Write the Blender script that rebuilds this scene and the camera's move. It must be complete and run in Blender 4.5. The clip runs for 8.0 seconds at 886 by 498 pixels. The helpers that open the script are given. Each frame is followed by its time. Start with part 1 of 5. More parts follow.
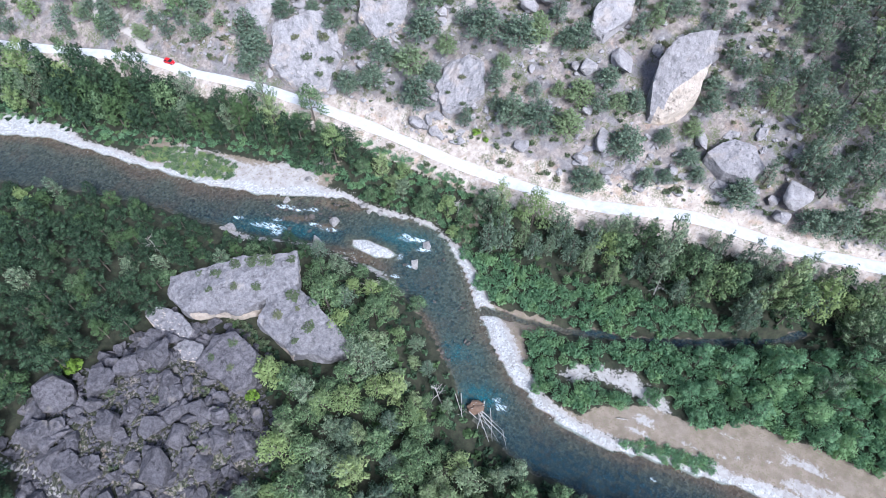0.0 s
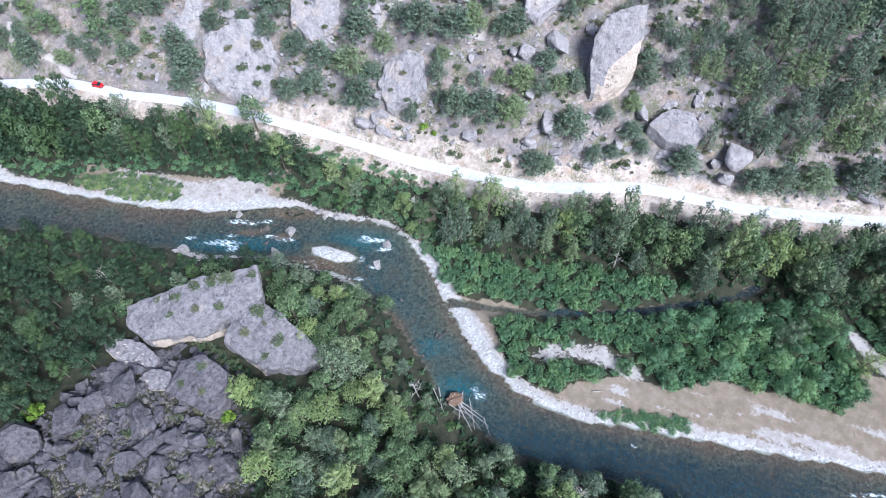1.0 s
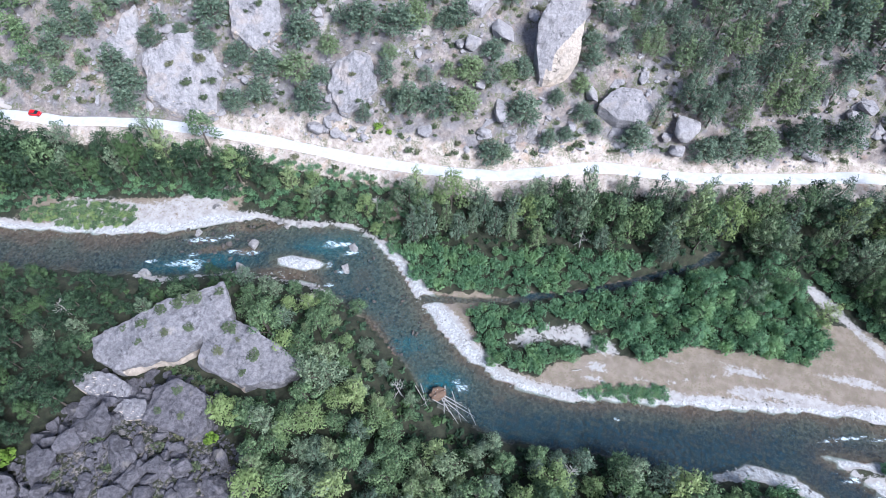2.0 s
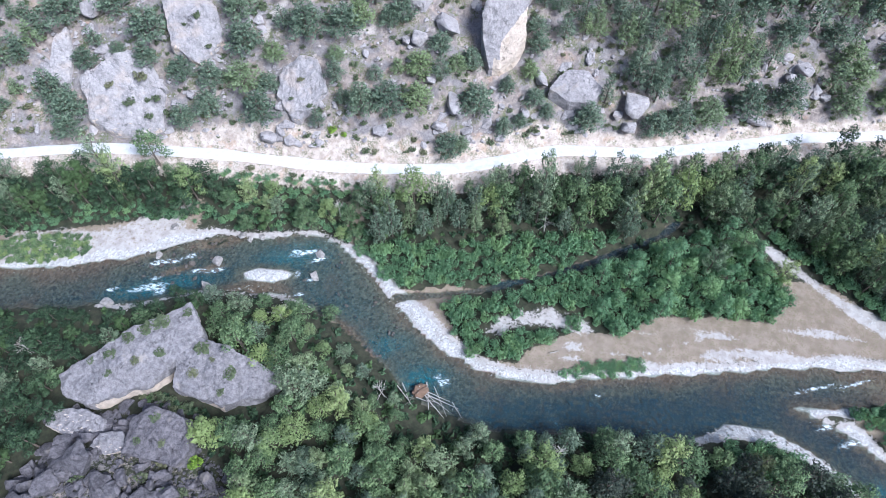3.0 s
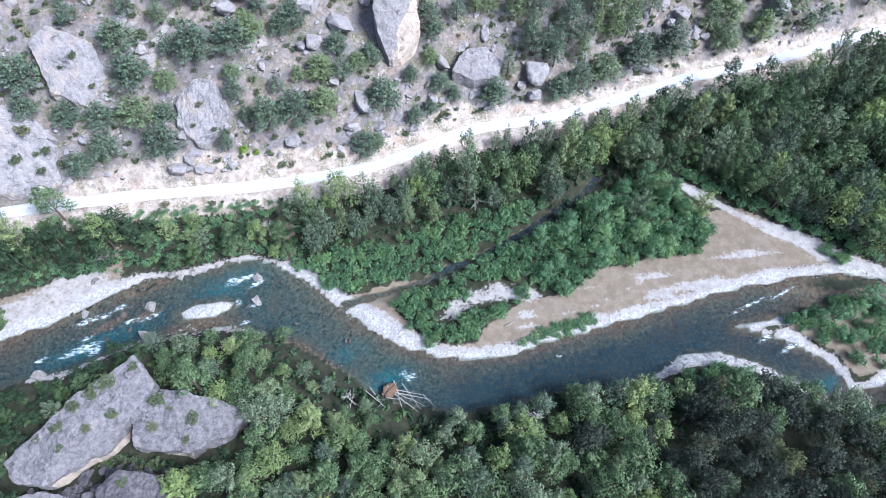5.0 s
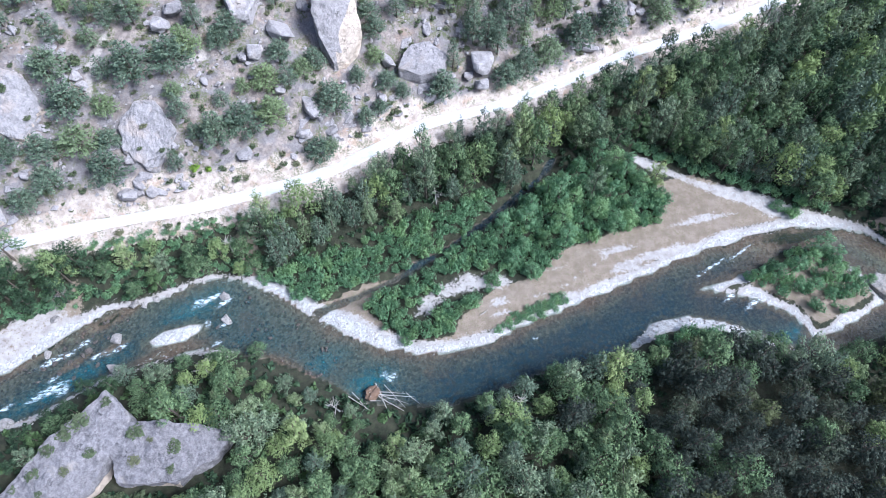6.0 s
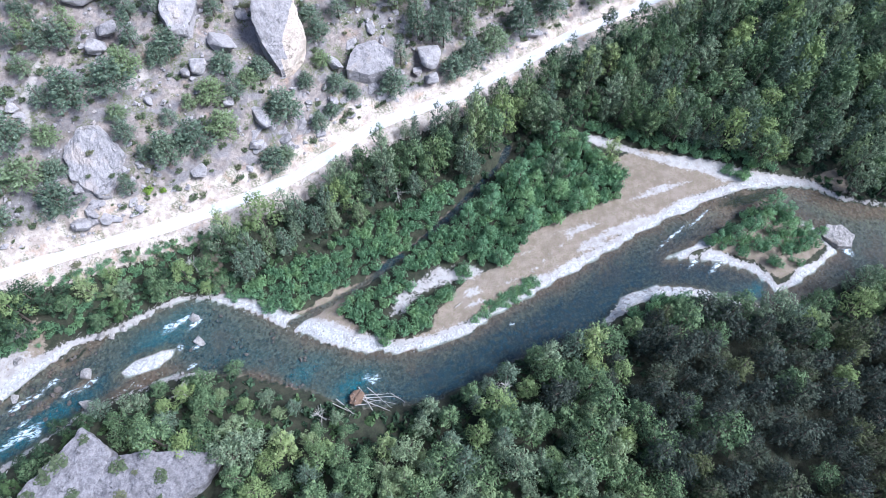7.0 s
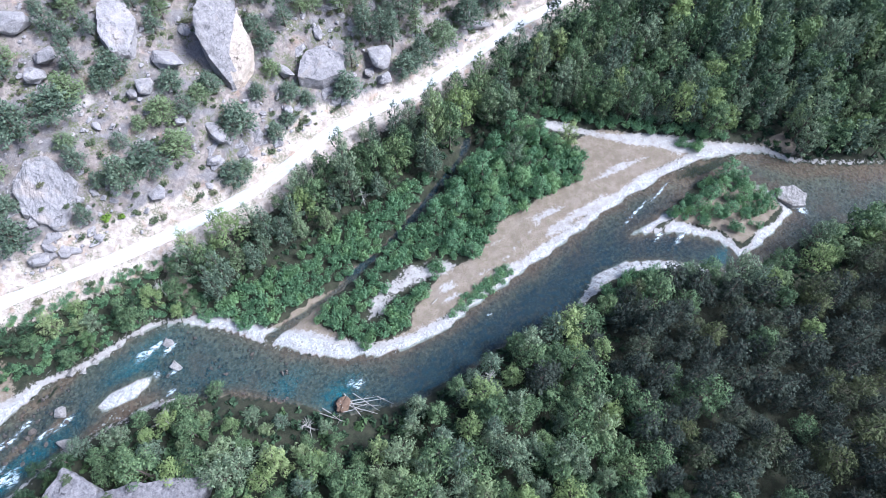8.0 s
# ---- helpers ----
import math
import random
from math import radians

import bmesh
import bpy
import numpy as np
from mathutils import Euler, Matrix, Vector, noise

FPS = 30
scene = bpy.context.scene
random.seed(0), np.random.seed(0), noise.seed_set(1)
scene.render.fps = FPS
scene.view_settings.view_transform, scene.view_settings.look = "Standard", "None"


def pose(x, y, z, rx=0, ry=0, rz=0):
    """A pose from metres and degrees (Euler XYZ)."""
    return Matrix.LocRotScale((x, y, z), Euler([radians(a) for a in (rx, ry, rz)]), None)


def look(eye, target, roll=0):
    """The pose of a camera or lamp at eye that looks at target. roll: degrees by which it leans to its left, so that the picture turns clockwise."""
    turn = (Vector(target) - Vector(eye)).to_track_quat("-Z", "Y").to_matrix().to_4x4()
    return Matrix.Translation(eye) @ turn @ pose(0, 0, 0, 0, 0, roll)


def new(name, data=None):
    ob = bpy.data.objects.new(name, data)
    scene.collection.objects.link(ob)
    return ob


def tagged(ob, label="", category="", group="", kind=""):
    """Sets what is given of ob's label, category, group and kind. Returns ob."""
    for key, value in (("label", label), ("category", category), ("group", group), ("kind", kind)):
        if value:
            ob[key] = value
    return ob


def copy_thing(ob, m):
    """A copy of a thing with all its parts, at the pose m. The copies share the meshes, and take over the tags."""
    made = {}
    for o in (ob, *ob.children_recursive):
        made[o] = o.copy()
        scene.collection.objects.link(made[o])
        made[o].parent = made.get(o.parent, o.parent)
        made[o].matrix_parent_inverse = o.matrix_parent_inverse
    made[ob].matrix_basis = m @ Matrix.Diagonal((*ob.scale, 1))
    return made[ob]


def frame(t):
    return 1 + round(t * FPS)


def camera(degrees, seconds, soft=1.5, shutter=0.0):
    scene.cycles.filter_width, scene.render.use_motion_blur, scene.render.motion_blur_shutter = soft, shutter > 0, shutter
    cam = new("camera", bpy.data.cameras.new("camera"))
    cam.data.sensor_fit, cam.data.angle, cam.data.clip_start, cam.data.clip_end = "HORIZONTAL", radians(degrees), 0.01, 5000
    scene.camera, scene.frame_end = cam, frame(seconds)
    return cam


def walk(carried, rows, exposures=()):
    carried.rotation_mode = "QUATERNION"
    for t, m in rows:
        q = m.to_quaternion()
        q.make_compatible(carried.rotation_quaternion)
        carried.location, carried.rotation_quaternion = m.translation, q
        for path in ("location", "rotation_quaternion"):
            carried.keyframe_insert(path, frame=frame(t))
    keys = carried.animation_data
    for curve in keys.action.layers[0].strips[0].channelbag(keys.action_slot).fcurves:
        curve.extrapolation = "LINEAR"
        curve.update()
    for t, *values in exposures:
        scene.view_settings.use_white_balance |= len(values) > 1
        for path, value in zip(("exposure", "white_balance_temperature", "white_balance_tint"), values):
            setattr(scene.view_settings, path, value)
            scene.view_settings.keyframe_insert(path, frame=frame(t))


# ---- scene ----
cam = camera(71.2, 8.0, soft=0.6)
# seconds, eye, turn to the left, tilt, lean
FLIGHT = [(0.0, 6.69, 2.22, 149.35, 28.705, -57.413, 0.216), (0.5, 5.93, 1.89, 149.5, 24.983, -57.616, 0.291), (1.0, 5.12, 1.39, 149.62, 20.864, -57.865, 0.364),
          (1.5, 4.28, 0.86, 149.66, 17.274, -57.995, 0.4), (3.0, 2.34, 0.26, 149.88, 7.525, -58.554, 0.1), (3.5, 1.3, 0.2, 150.0, 3.69, -58.795, 0.165),
          (4.0, 0.03, 0.01, 150.05, 0.002, -58.914, 0.3), (5.5, -2.82, -0.12, 150.26, -9.627, -59.444, 0.257), (6.0, -3.59, -0.15, 150.31, -13.407, -59.586, 0.1),
          (6.5, -4.52, -0.05, 150.4, -17.027, -59.74, 0.06), (7.0, -5.42, 0.1, 150.5, -20.461, -59.961, 0.08), (7.5, -6.44, 0.2, 150.53, -23.782, -59.994, 0.08),
          (8.0, -7.27, 0.33, 150.57, -27.079, -60.118, 0.0)]
walk(cam, [(t, pose(x, y, z, 90 + tilt, 0, turn) @ pose(0, 0, 0, 0, 0, lean)) for t, x, y, z, turn, tilt, lean in FLIGHT],
     exposures=[(0.0, 0.76, 5340, 12), (4.0, 0.80, 5300, 12), (8.0, 0.93, 5240, 13)])

# ---- light: a bright overcast sky over the valley ----
SUN_UP, SUN_TURN = 50, 122
world = bpy.data.worlds.new("overcast_sky")
scene.world = world
world.use_nodes = True
sky = world.node_tree.nodes.new("ShaderNodeTexSky")
sky.sky_type, sky.sun_disc = "NISHITA", False
sky.sun_elevation, sky.sun_rotation = radians(SUN_UP), radians(SUN_TURN)
sky.air_density, sky.dust_density, sky.ozone_density = 1.0, 3.0, 1.0
world.node_tree.links.new(sky.outputs[0], world.node_tree.nodes["Background"].inputs[0])
world.node_tree.nodes["Background"].inputs[1].default_value = 0.085
lamp = bpy.data.lights.new("veiled_sun", "SUN")
lamp.energy, lamp.angle, lamp.color = 3.6, radians(20), (1.0, 0.96, 0.9)
sun = new("veiled_sun", lamp)
high = Vector((math.sin(radians(SUN_TURN)) * math.cos(radians(SUN_UP)), math.cos(radians(SUN_TURN)) * math.cos(radians(SUN_UP)), math.sin(radians(SUN_UP))))
sun.matrix_world = look(high * 400, (0, 0, 0))


# ---- materials ----
class Paint:
    """A material whose nodes are chained by short calls."""

    def __init__(self, name):
        self.mat = bpy.data.materials.new(name)
        self.mat.use_nodes = True
        self.tree = self.mat.node_tree
        self.shader = self.tree.nodes["Principled BSDF"]
        self.out = self.tree.nodes["Material Output"]

    def node(self, kind, *given, operation="", blend_type="", feature="", interpolation_type=""):
        n = self.tree.nodes.new("ShaderNode" + kind)
        if operation:
            n.operation = operation
        if blend_type:
            n.blend_type = blend_type
        if feature:
            n.feature = feature
        if interpolation_type:
            n.interpolation_type = interpolation_type
        for slot, v in enumerate(given):
            self.put(n.inputs[slot], v)
        return n

    def put(self, slot, v):
        if v is None:
            return
        if isinstance(v, bpy.types.NodeSocket):
            self.tree.links.new(v, slot)
        elif isinstance(v, tuple) and len(v) == 3 and slot.type == "RGBA":
            slot.default_value = (*v, 1)
        else:
            slot.default_value = v

    def set(self, **named):
        for k, v in named.items():
            self.put(self.shader.inputs[k.replace("_", " ")], v)

    def place(self):
        return self.node("NewGeometry").outputs["Position"]

    def noise(self, size, detail=4.0, rough=0.55, at=None, stretch=None):
        """Noise between 0 and 1 with features of about that many metres."""
        at = at or self.place()
        if stretch:
            at = self.node("VectorMath", at, stretch, operation="MULTIPLY").outputs[0]
        n = self.node("TexNoise")
        self.put(n.inputs["Vector"], at)
        n.inputs["Scale"].default_value, n.inputs["Detail"].default_value, n.inputs["Roughness"].default_value = 1 / size, detail, rough
        return n.outputs["Fac"]

    def cells(self, size, output="Distance", feature="F1"):
        n = self.node("TexVoronoi", feature=feature)
        self.put(n.inputs["Vector"], self.place())
        n.inputs["Scale"].default_value = 1 / size
        return n.outputs[output]

    def steps(self, v, low, high, a=0.0, b=1.0):
        n = self.node("MapRange", v, low, high, a, b, interpolation_type="SMOOTHSTEP")
        return n.outputs[0]

    def calc(self, how, a, b=0.0):
        return self.node("Math", a, b, operation=how).outputs[0]

    def mix(self, fac, a, b, how="MIX"):
        n = self.node("MixRGB", fac, a, b, blend_type=how)
        return n.outputs[0]

    def zone(self, name):
        n = self.node("Attribute")
        n.attribute_name = name
        return n.outputs["Fac"]

    def bump(self, v, deep, strength=1.0):
        n = self.node("Bump")
        n.inputs["Strength"].default_value, n.inputs["Distance"].default_value = strength, deep
        self.put(n.inputs["Height"], v)
        self.put(self.shader.inputs["Normal"], n.outputs[0])


def rock_paint(name, pale, dark, warm, warm_share):
    p = Paint(name)
    big, mid, fine = p.noise(6, 5), p.noise(0.9, 6, 0.7), p.noise(0.25, 4, 0.75)
    streak = p.noise(1.6, 6, 0.65, stretch=(1.0, 0.7, 0.22))
    c = p.mix(p.steps(p.calc("ADD", p.calc("MULTIPLY", mid, 0.65), p.calc("MULTIPLY", fine, 0.35)), 0.34, 0.64), dark, pale)
    c = p.mix(p.steps(big, 0.64 - warm_share, 0.74 - warm_share * 0.6, 0.0, 0.7), c, warm)
    c = p.mix(p.steps(streak, 0.54, 0.68, 0.0, 0.5), c, tuple(v * 0.6 for v in dark))
    c = p.mix(p.steps(p.noise(3.5, 6, 0.7), 0.52, 0.68, 0.0, 0.5), c, tuple(v * 0.7 for v in dark))
    # cracks, open in places only
    bent = p.node("TexNoise")
    bent.inputs["Scale"].default_value, bent.inputs["Detail"].default_value = 0.7, 4.0
    p.put(bent.inputs["Vector"], p.place())
    at = p.node("VectorMath", p.place(), p.node("VectorMath", bent.outputs["Color"], (4.5, 4.5, 4.5), operation="MULTIPLY").outputs[0], operation="ADD").outputs[0]
    net = p.node("TexVoronoi", feature="DISTANCE_TO_EDGE")
    p.put(net.inputs["Vector"], p.node("VectorMath", at, (1.0, 0.62, 0.8), operation="MULTIPLY").outputs[0])
    net.inputs["Scale"].default_value = 0.36
    crack = p.calc("MULTIPLY", p.steps(net.outputs["Distance"], 0.0, 0.03, 1.0, 0.0), p.steps(p.noise(2.4, 4, 0.7), 0.52, 0.62))
    c = p.mix(p.calc("MULTIPLY", crack, 0.55), c, tuple(v * 0.3 for v in dark))
    tone = p.node("ObjectInfo").outputs["Random"]
    c = p.mix(0.35, c, p.mix(tone, (0.25, 0.25, 0.26), (0.66, 0.64, 0.62)), "SOFT_LIGHT")
    p.set(Base_Color=c, Roughness=0.92)
    rise = p.calc("ADD", p.calc("MULTIPLY", mid, 0.6), p.calc("MULTIPLY", fine, 0.3))
    p.bump(p.calc("SUBTRACT", rise, p.calc("MULTIPLY", crack, 0.6)), 0.7, 1.0)
    return p.mat


LIMESTONE = rock_paint("limestone", (0.33, 0.312, 0.322), (0.165, 0.155, 0.163), (0.42, 0.375, 0.335), 0.02)
SLOPE_STONE = rock_paint("pale_slope_limestone", (0.44, 0.412, 0.412), (0.29, 0.270, 0.274), (0.47, 0.405, 0.36), 0.06)
OUTCROP_STONE = rock_paint("scree_strewn_limestone", (0.43, 0.405, 0.405), (0.28, 0.264, 0.268), (0.46, 0.39, 0.345), 0.14)
# Weathered rubble; shade and corner vignette are darkened into this colour as well.
RUBBLE_STONE = rock_paint("weathered_shaded_limestone", (0.19, 0.176, 0.19), (0.066, 0.061, 0.069), (0.27, 0.24, 0.21), 0.03)
CREAM_STONE = rock_paint("fresh_broken_limestone", (0.66, 0.56, 0.47), (0.54, 0.455, 0.38), (0.64, 0.50, 0.38), 0.08)
RIVER_STONE = rock_paint("wet_river_stone", (0.43, 0.40, 0.38), (0.22, 0.205, 0.19), (0.42, 0.34, 0.27), 0.05)


WET_STONE = rock_paint("dark_wet_stone", (0.15, 0.128, 0.112), (0.06, 0.052, 0.046), (0.17, 0.12, 0.09), 0.08)


def ground_paint():
    p = Paint("valley_ground")
    big, mid, fine, dust = p.noise(9, 5), p.noise(2.0, 6, 0.6), p.noise(0.5, 5, 0.65), p.noise(0.16, 3, 0.7)
    # forest floor
    soil = p.mix(p.steps(mid, 0.35, 0.7), (0.02, 0.024, 0.013), (0.052, 0.05, 0.03))
    soil = p.mix(p.steps(fine, 0.5, 0.7, 0, 0.7), soil, (0.035, 0.055, 0.022))
    # scree: pale earth, grey chips, dry grass
    scree = p.mix(p.steps(mid, 0.3, 0.68), (0.20, 0.168, 0.152), (0.36, 0.305, 0.275))
    scree = p.mix(p.steps(p.noise(7, 6, 0.65), 0.44, 0.58, 0, 0.85), scree, p.mix(p.steps(fine, 0.3, 0.7), (0.15, 0.14, 0.147), (0.29, 0.272, 0.278)))
    scree = p.mix(p.steps(p.noise(5, 5, 0.6), 0.58, 0.7, 0, 0.8), scree, (0.34, 0.245, 0.19))
    bare = p.mix(p.steps(mid, 0.3, 0.7), (0.41, 0.338, 0.288), (0.60, 0.525, 0.46))
    bare = p.mix(p.steps(p.noise(3, 5), 0.55, 0.7, 0, 0.6), bare, (0.44, 0.305, 0.215))
    opened = p.steps(p.calc("ADD", p.zone("cut"), p.calc("MULTIPLY", p.calc("SUBTRACT", big, 0.5), 1.6)), 0.35, 0.65)
    scree = p.mix(opened, scree, bare)
    grown = p.calc("SUBTRACT", 1.0, p.calc("MULTIPLY", opened, 0.3))
    chips = p.node("RGBToBW", p.cells(0.75, "Color")).outputs[0]
    scree = p.mix(0.45, scree, p.mix(chips, (0.12, 0.12, 0.12), (0.85, 0.84, 0.82)), "SOFT_LIGHT")
    scree = p.mix(p.calc("MULTIPLY", p.steps(fine, 0.52, 0.64, 0, 0.65), grown), scree, (0.12, 0.108, 0.098))
    scree = p.mix(p.calc("MULTIPLY", p.calc("MULTIPLY", p.steps(p.noise(4.5, 6, 0.7), 0.49, 0.59), p.steps(fine, 0.42, 0.54)), grown), scree, (0.12, 0.13, 0.065))
    # dry grass and sand
    sand = p.mix(p.steps(mid, 0.3, 0.7), (0.20, 0.156, 0.118), (0.295, 0.238, 0.188))
    sand = p.mix(p.steps(fine, 0.48, 0.64, 0, 0.7), sand, (0.16, 0.15, 0.085))
    sand = p.mix(p.steps(big, 0.52, 0.66, 0, 0.6), sand, (0.29, 0.24, 0.195))
    # gravel
    stones = p.cells(0.42, "Color")
    gravel = p.mix(p.node("RGBToBW", stones).outputs[0], (0.27, 0.265, 0.26), (0.63, 0.62, 0.615))
    gravel = p.mix(p.steps(p.noise(1.4, 6, 0.7), 0.5, 0.64, 0, 0.65), gravel, (0.33, 0.305, 0.28))
    # stones of the river bed
    pebble = p.node("RGBToBW", p.cells(0.6, "Color")).outputs[0]
    bed = p.mix(pebble, (0.055, 0.05, 0.041), (0.215, 0.195, 0.155))
    bed = p.mix(p.steps(big, 0.5, 0.68, 0, 0.5), bed, (0.19, 0.115, 0.08))
    bed = p.mix(p.steps(mid, 0.55, 0.7, 0, 0.6), bed, (0.21, 0.205, 0.155))
    bed = p.mix(p.calc("MULTIPLY", p.zone("rust"), p.steps(mid, 0.25, 0.55, 0.3, 0.75)), bed, p.mix(pebble, (0.11, 0.06, 0.042), (0.26, 0.165, 0.125)))
    frayed = p.calc("MULTIPLY", p.calc("SUBTRACT", p.noise(0.9, 7, 0.75), 0.5), 1.6)

    def worn(name):
        return p.steps(p.calc("ADD", p.zone(name), frayed), 0.4, 0.6)

    scree = p.mix(p.steps(p.calc("ADD", p.zone("track"), p.calc("MULTIPLY", frayed, 0.5)), 0.4, 0.7, 0, 0.85), scree, (0.50, 0.45, 0.415))
    c = p.mix(worn("scree"), soil, scree)
    c = p.mix(worn("sand"), c, sand)
    shingle = p.mix(p.steps(mid, 0.3, 0.7), (0.33, 0.30, 0.28), (0.46, 0.43, 0.41))
    c = p.mix(p.steps(p.calc("ADD", p.zone("gravel"), p.calc("MULTIPLY", frayed, 0.8)), 0.2, 0.4), c, shingle)
    c = p.mix(p.steps(p.calc("ADD", p.zone("gravel"), frayed), 0.6, 0.8), c, gravel)
    c = p.mix(p.steps(p.calc("ADD", p.zone("bed"), p.calc("MULTIPLY", frayed, 0.5)), 0.3, 0.7), c, bed)
    p.set(Base_Color=c, Roughness=0.95)
    p.bump(p.calc("ADD", p.calc("MULTIPLY", fine, 0.6), p.calc("MULTIPLY", dust, 0.4)), 0.35, 0.8)
    return p.mat


def road_paint():
    p = Paint("white_gravel_road")
    mid, fine = p.noise(1.8, 5), p.noise(0.3, 5, 0.7)
    c = p.mix(p.steps(mid, 0.3, 0.7), (0.50, 0.495, 0.497), (0.64, 0.637, 0.64))
    c = p.mix(p.steps(fine, 0.55, 0.75, 0, 0.35), c, (0.47, 0.455, 0.435))
    c = p.mix(p.calc("MULTIPLY", p.zone("rut"), p.steps(p.noise(0.8, 4), 0.35, 0.6)), c, (0.56, 0.565, 0.57))
    p.set(Base_Color=c, Roughness=0.95)
    p.bump(fine, 0.08, 0.6)
    return p.mat


def water_paint():
    p = Paint("clear_river_water")
    deep, teal, foam = p.zone("deep"), p.zone("teal"), p.zone("foam")
    ripple = p.noise(1.1, 4, 0.6)
    body = p.mix(teal, (0.015, 0.027, 0.041), (0.018, 0.125, 0.155))
    patchy = p.calc("MULTIPLY", deep, p.steps(p.noise(1.0, 6, 0.8), 0.36, 0.62, 0.22, 1.06))
    clear = p.node("BsdfTransparent", (0.85, 0.91, 0.87))
    murk = p.node("BsdfDiffuse", body)
    water = p.node("MixShader", p.calc("MINIMUM", patchy, 0.93), clear.outputs[0], murk.outputs[0])
    gloss = p.node("BsdfGlossy", (1.0, 1.0, 1.0), 0.12)
    rise = p.node("Bump")
    rise.inputs["Strength"].default_value, rise.inputs["Distance"].default_value = 0.35, 0.25
    p.put(rise.inputs["Height"], ripple)
    p.put(gloss.inputs["Normal"], rise.outputs[0])
    shine = p.node("Fresnel", 1.33)
    p.put(shine.inputs["Normal"], rise.outputs[0])
    water = p.node("MixShader", shine.outputs[0], water.outputs[0], gloss.outputs[0])
    flecks = p.calc("MULTIPLY", p.zone("riffle"), p.steps(p.noise(0.55, 3, 0.6, stretch=(0.45, 1.6, 1.0)), 0.66, 0.74, 0.0, 0.8))
    foam = p.calc("MAXIMUM", foam, flecks)
    froth = p.calc("MULTIPLY", foam, p.steps(p.noise(0.9, 6, 0.72, stretch=(0.6, 1.5, 1.0)), 0.36, 0.62))
    white = p.node("BsdfDiffuse", (0.66, 0.74, 0.78))
    water = p.node("MixShader", p.steps(froth, 0.1, 0.75, 0.0, 0.92), water.outputs[0], white.outputs[0])
    p.tree.links.new(water.outputs[0], p.out.inputs["Surface"])
    return p.mat


def leaf_paint(name, dark, light, tint, see_through=0.28):
    p = Paint(name)
    spot = p.noise(1.3, 3)
    leafy = p.node("NewGeometry").outputs["Random Per Island"]
    tone = p.calc("FRACT", p.calc("ADD", p.node("ObjectInfo").outputs["Random"], p.zone("tone")))
    c = p.mix(p.steps(p.calc("ADD", p.calc("MULTIPLY", spot, 0.6), p.calc("MULTIPLY", leafy, 0.25)), 0.22, 0.66), dark, light)
    c = p.mix(p.calc("MULTIPLY", p.steps(tone, 0.6, 1.0), 0.6), c, tint)
    c = p.mix(p.steps(tone, 0.0, 0.45, 0.35, 0.0), c, dark)
    p.set(Base_Color=c, Roughness=0.75)
    p.shader.inputs["Specular IOR Level"].default_value = 0.25
    back = p.node("BsdfTranslucent", c)
    both = p.node("MixShader", see_through, p.shader.outputs[0], back.outputs[0])
    p.tree.links.new(both.outputs[0], p.out.inputs["Surface"])
    return p.mat


def plain_paint(name, colour, rough=0.6, metal=0.0, size=0.4):
    p = Paint(name)
    c = p.mix(p.noise(size, 4), tuple(v * 0.75 for v in colour), tuple(min(v * 1.2, 1) for v in colour))
    p.set(Base_Color=c, Roughness=rough, Metallic=metal)
    return p.mat


GROUND, ROADWAY, WATER = ground_paint(), road_paint(), water_paint()
BROADLEAF = leaf_paint("broadleaf_foliage", (0.045, 0.085, 0.043), (0.255, 0.355, 0.170), (0.33, 0.41, 0.14), 0.22)
POPLAR = leaf_paint("grey_green_poplar_foliage", (0.09, 0.138, 0.085), (0.38, 0.46, 0.285), (0.39, 0.47, 0.16), 0.3)
PINE = leaf_paint("pine_needles", (0.062, 0.098, 0.068), (0.245, 0.315, 0.215), (0.25, 0.32, 0.13), 0.22)
# A darker conifer; bank shade and corner vignette are in its colour too.
SPRUCE = leaf_paint("dark_shaded_spruce_needles", (0.018, 0.027, 0.021), (0.090, 0.112, 0.083), (0.13, 0.15, 0.05), 0.06)
# Deep green leaves, darkened further for corner vignette and shaded gaps.
DEEPWOOD = leaf_paint("deep_green_shaded_foliage", (0.010, 0.024, 0.013), (0.078, 0.130, 0.066), (0.10, 0.16, 0.055), 0.06)
ALDER = leaf_paint("young_alder_foliage", (0.11, 0.215, 0.118), (0.28, 0.45, 0.235), (0.31, 0.46, 0.20), 0.42)
HEATH = leaf_paint("dry_slope_shrub_foliage", (0.078, 0.105, 0.055), (0.175, 0.21, 0.118), (0.23, 0.215, 0.13))
BRIGHT = leaf_paint("yellow_green_foliage", (0.11, 0.19, 0.025), (0.27, 0.40, 0.07), (0.26, 0.38, 0.07))
BARK = plain_paint("grey_brown_bark", (0.13, 0.105, 0.085), 0.95)
DEADWOOD = plain_paint("bleached_dead_wood", (0.40, 0.37, 0.34), 0.9)
EARTH = plain_paint("root_plate_earth", (0.17, 0.11, 0.075), 0.98)


# ---- plan of the valley: x downstream, y across to the rocky slope, z up from the river's surface ----
def grain(x, y, size, seed=0):
    """Smooth noise between -1 and 1 with bumps of about that size."""
    u, v = np.asarray(x) / size, np.asarray(y) / size
    i, j = np.floor(u), np.floor(v)
    a, b = u - i, v - j
    a, b = a * a * (3 - 2 * a), b * b * (3 - 2 * b)

    def corner(p, q):
        s = np.sin(p * 127.1 + q * 311.7 + seed * 74.7) * 43758.5453
        return 2 * (s - np.floor(s)) - 1

    low = corner(i, j) * (1 - a) + corner(i + 1, j) * a
    high = corner(i, j + 1) * (1 - a) + corner(i + 1, j + 1) * a
    return low * (1 - b) + high * b


def ramp(v, low, high):
    w = np.clip((np.asarray(v, float) - low) / (high - low), 0, 1)
    return w * w * (3 - 2 * w)


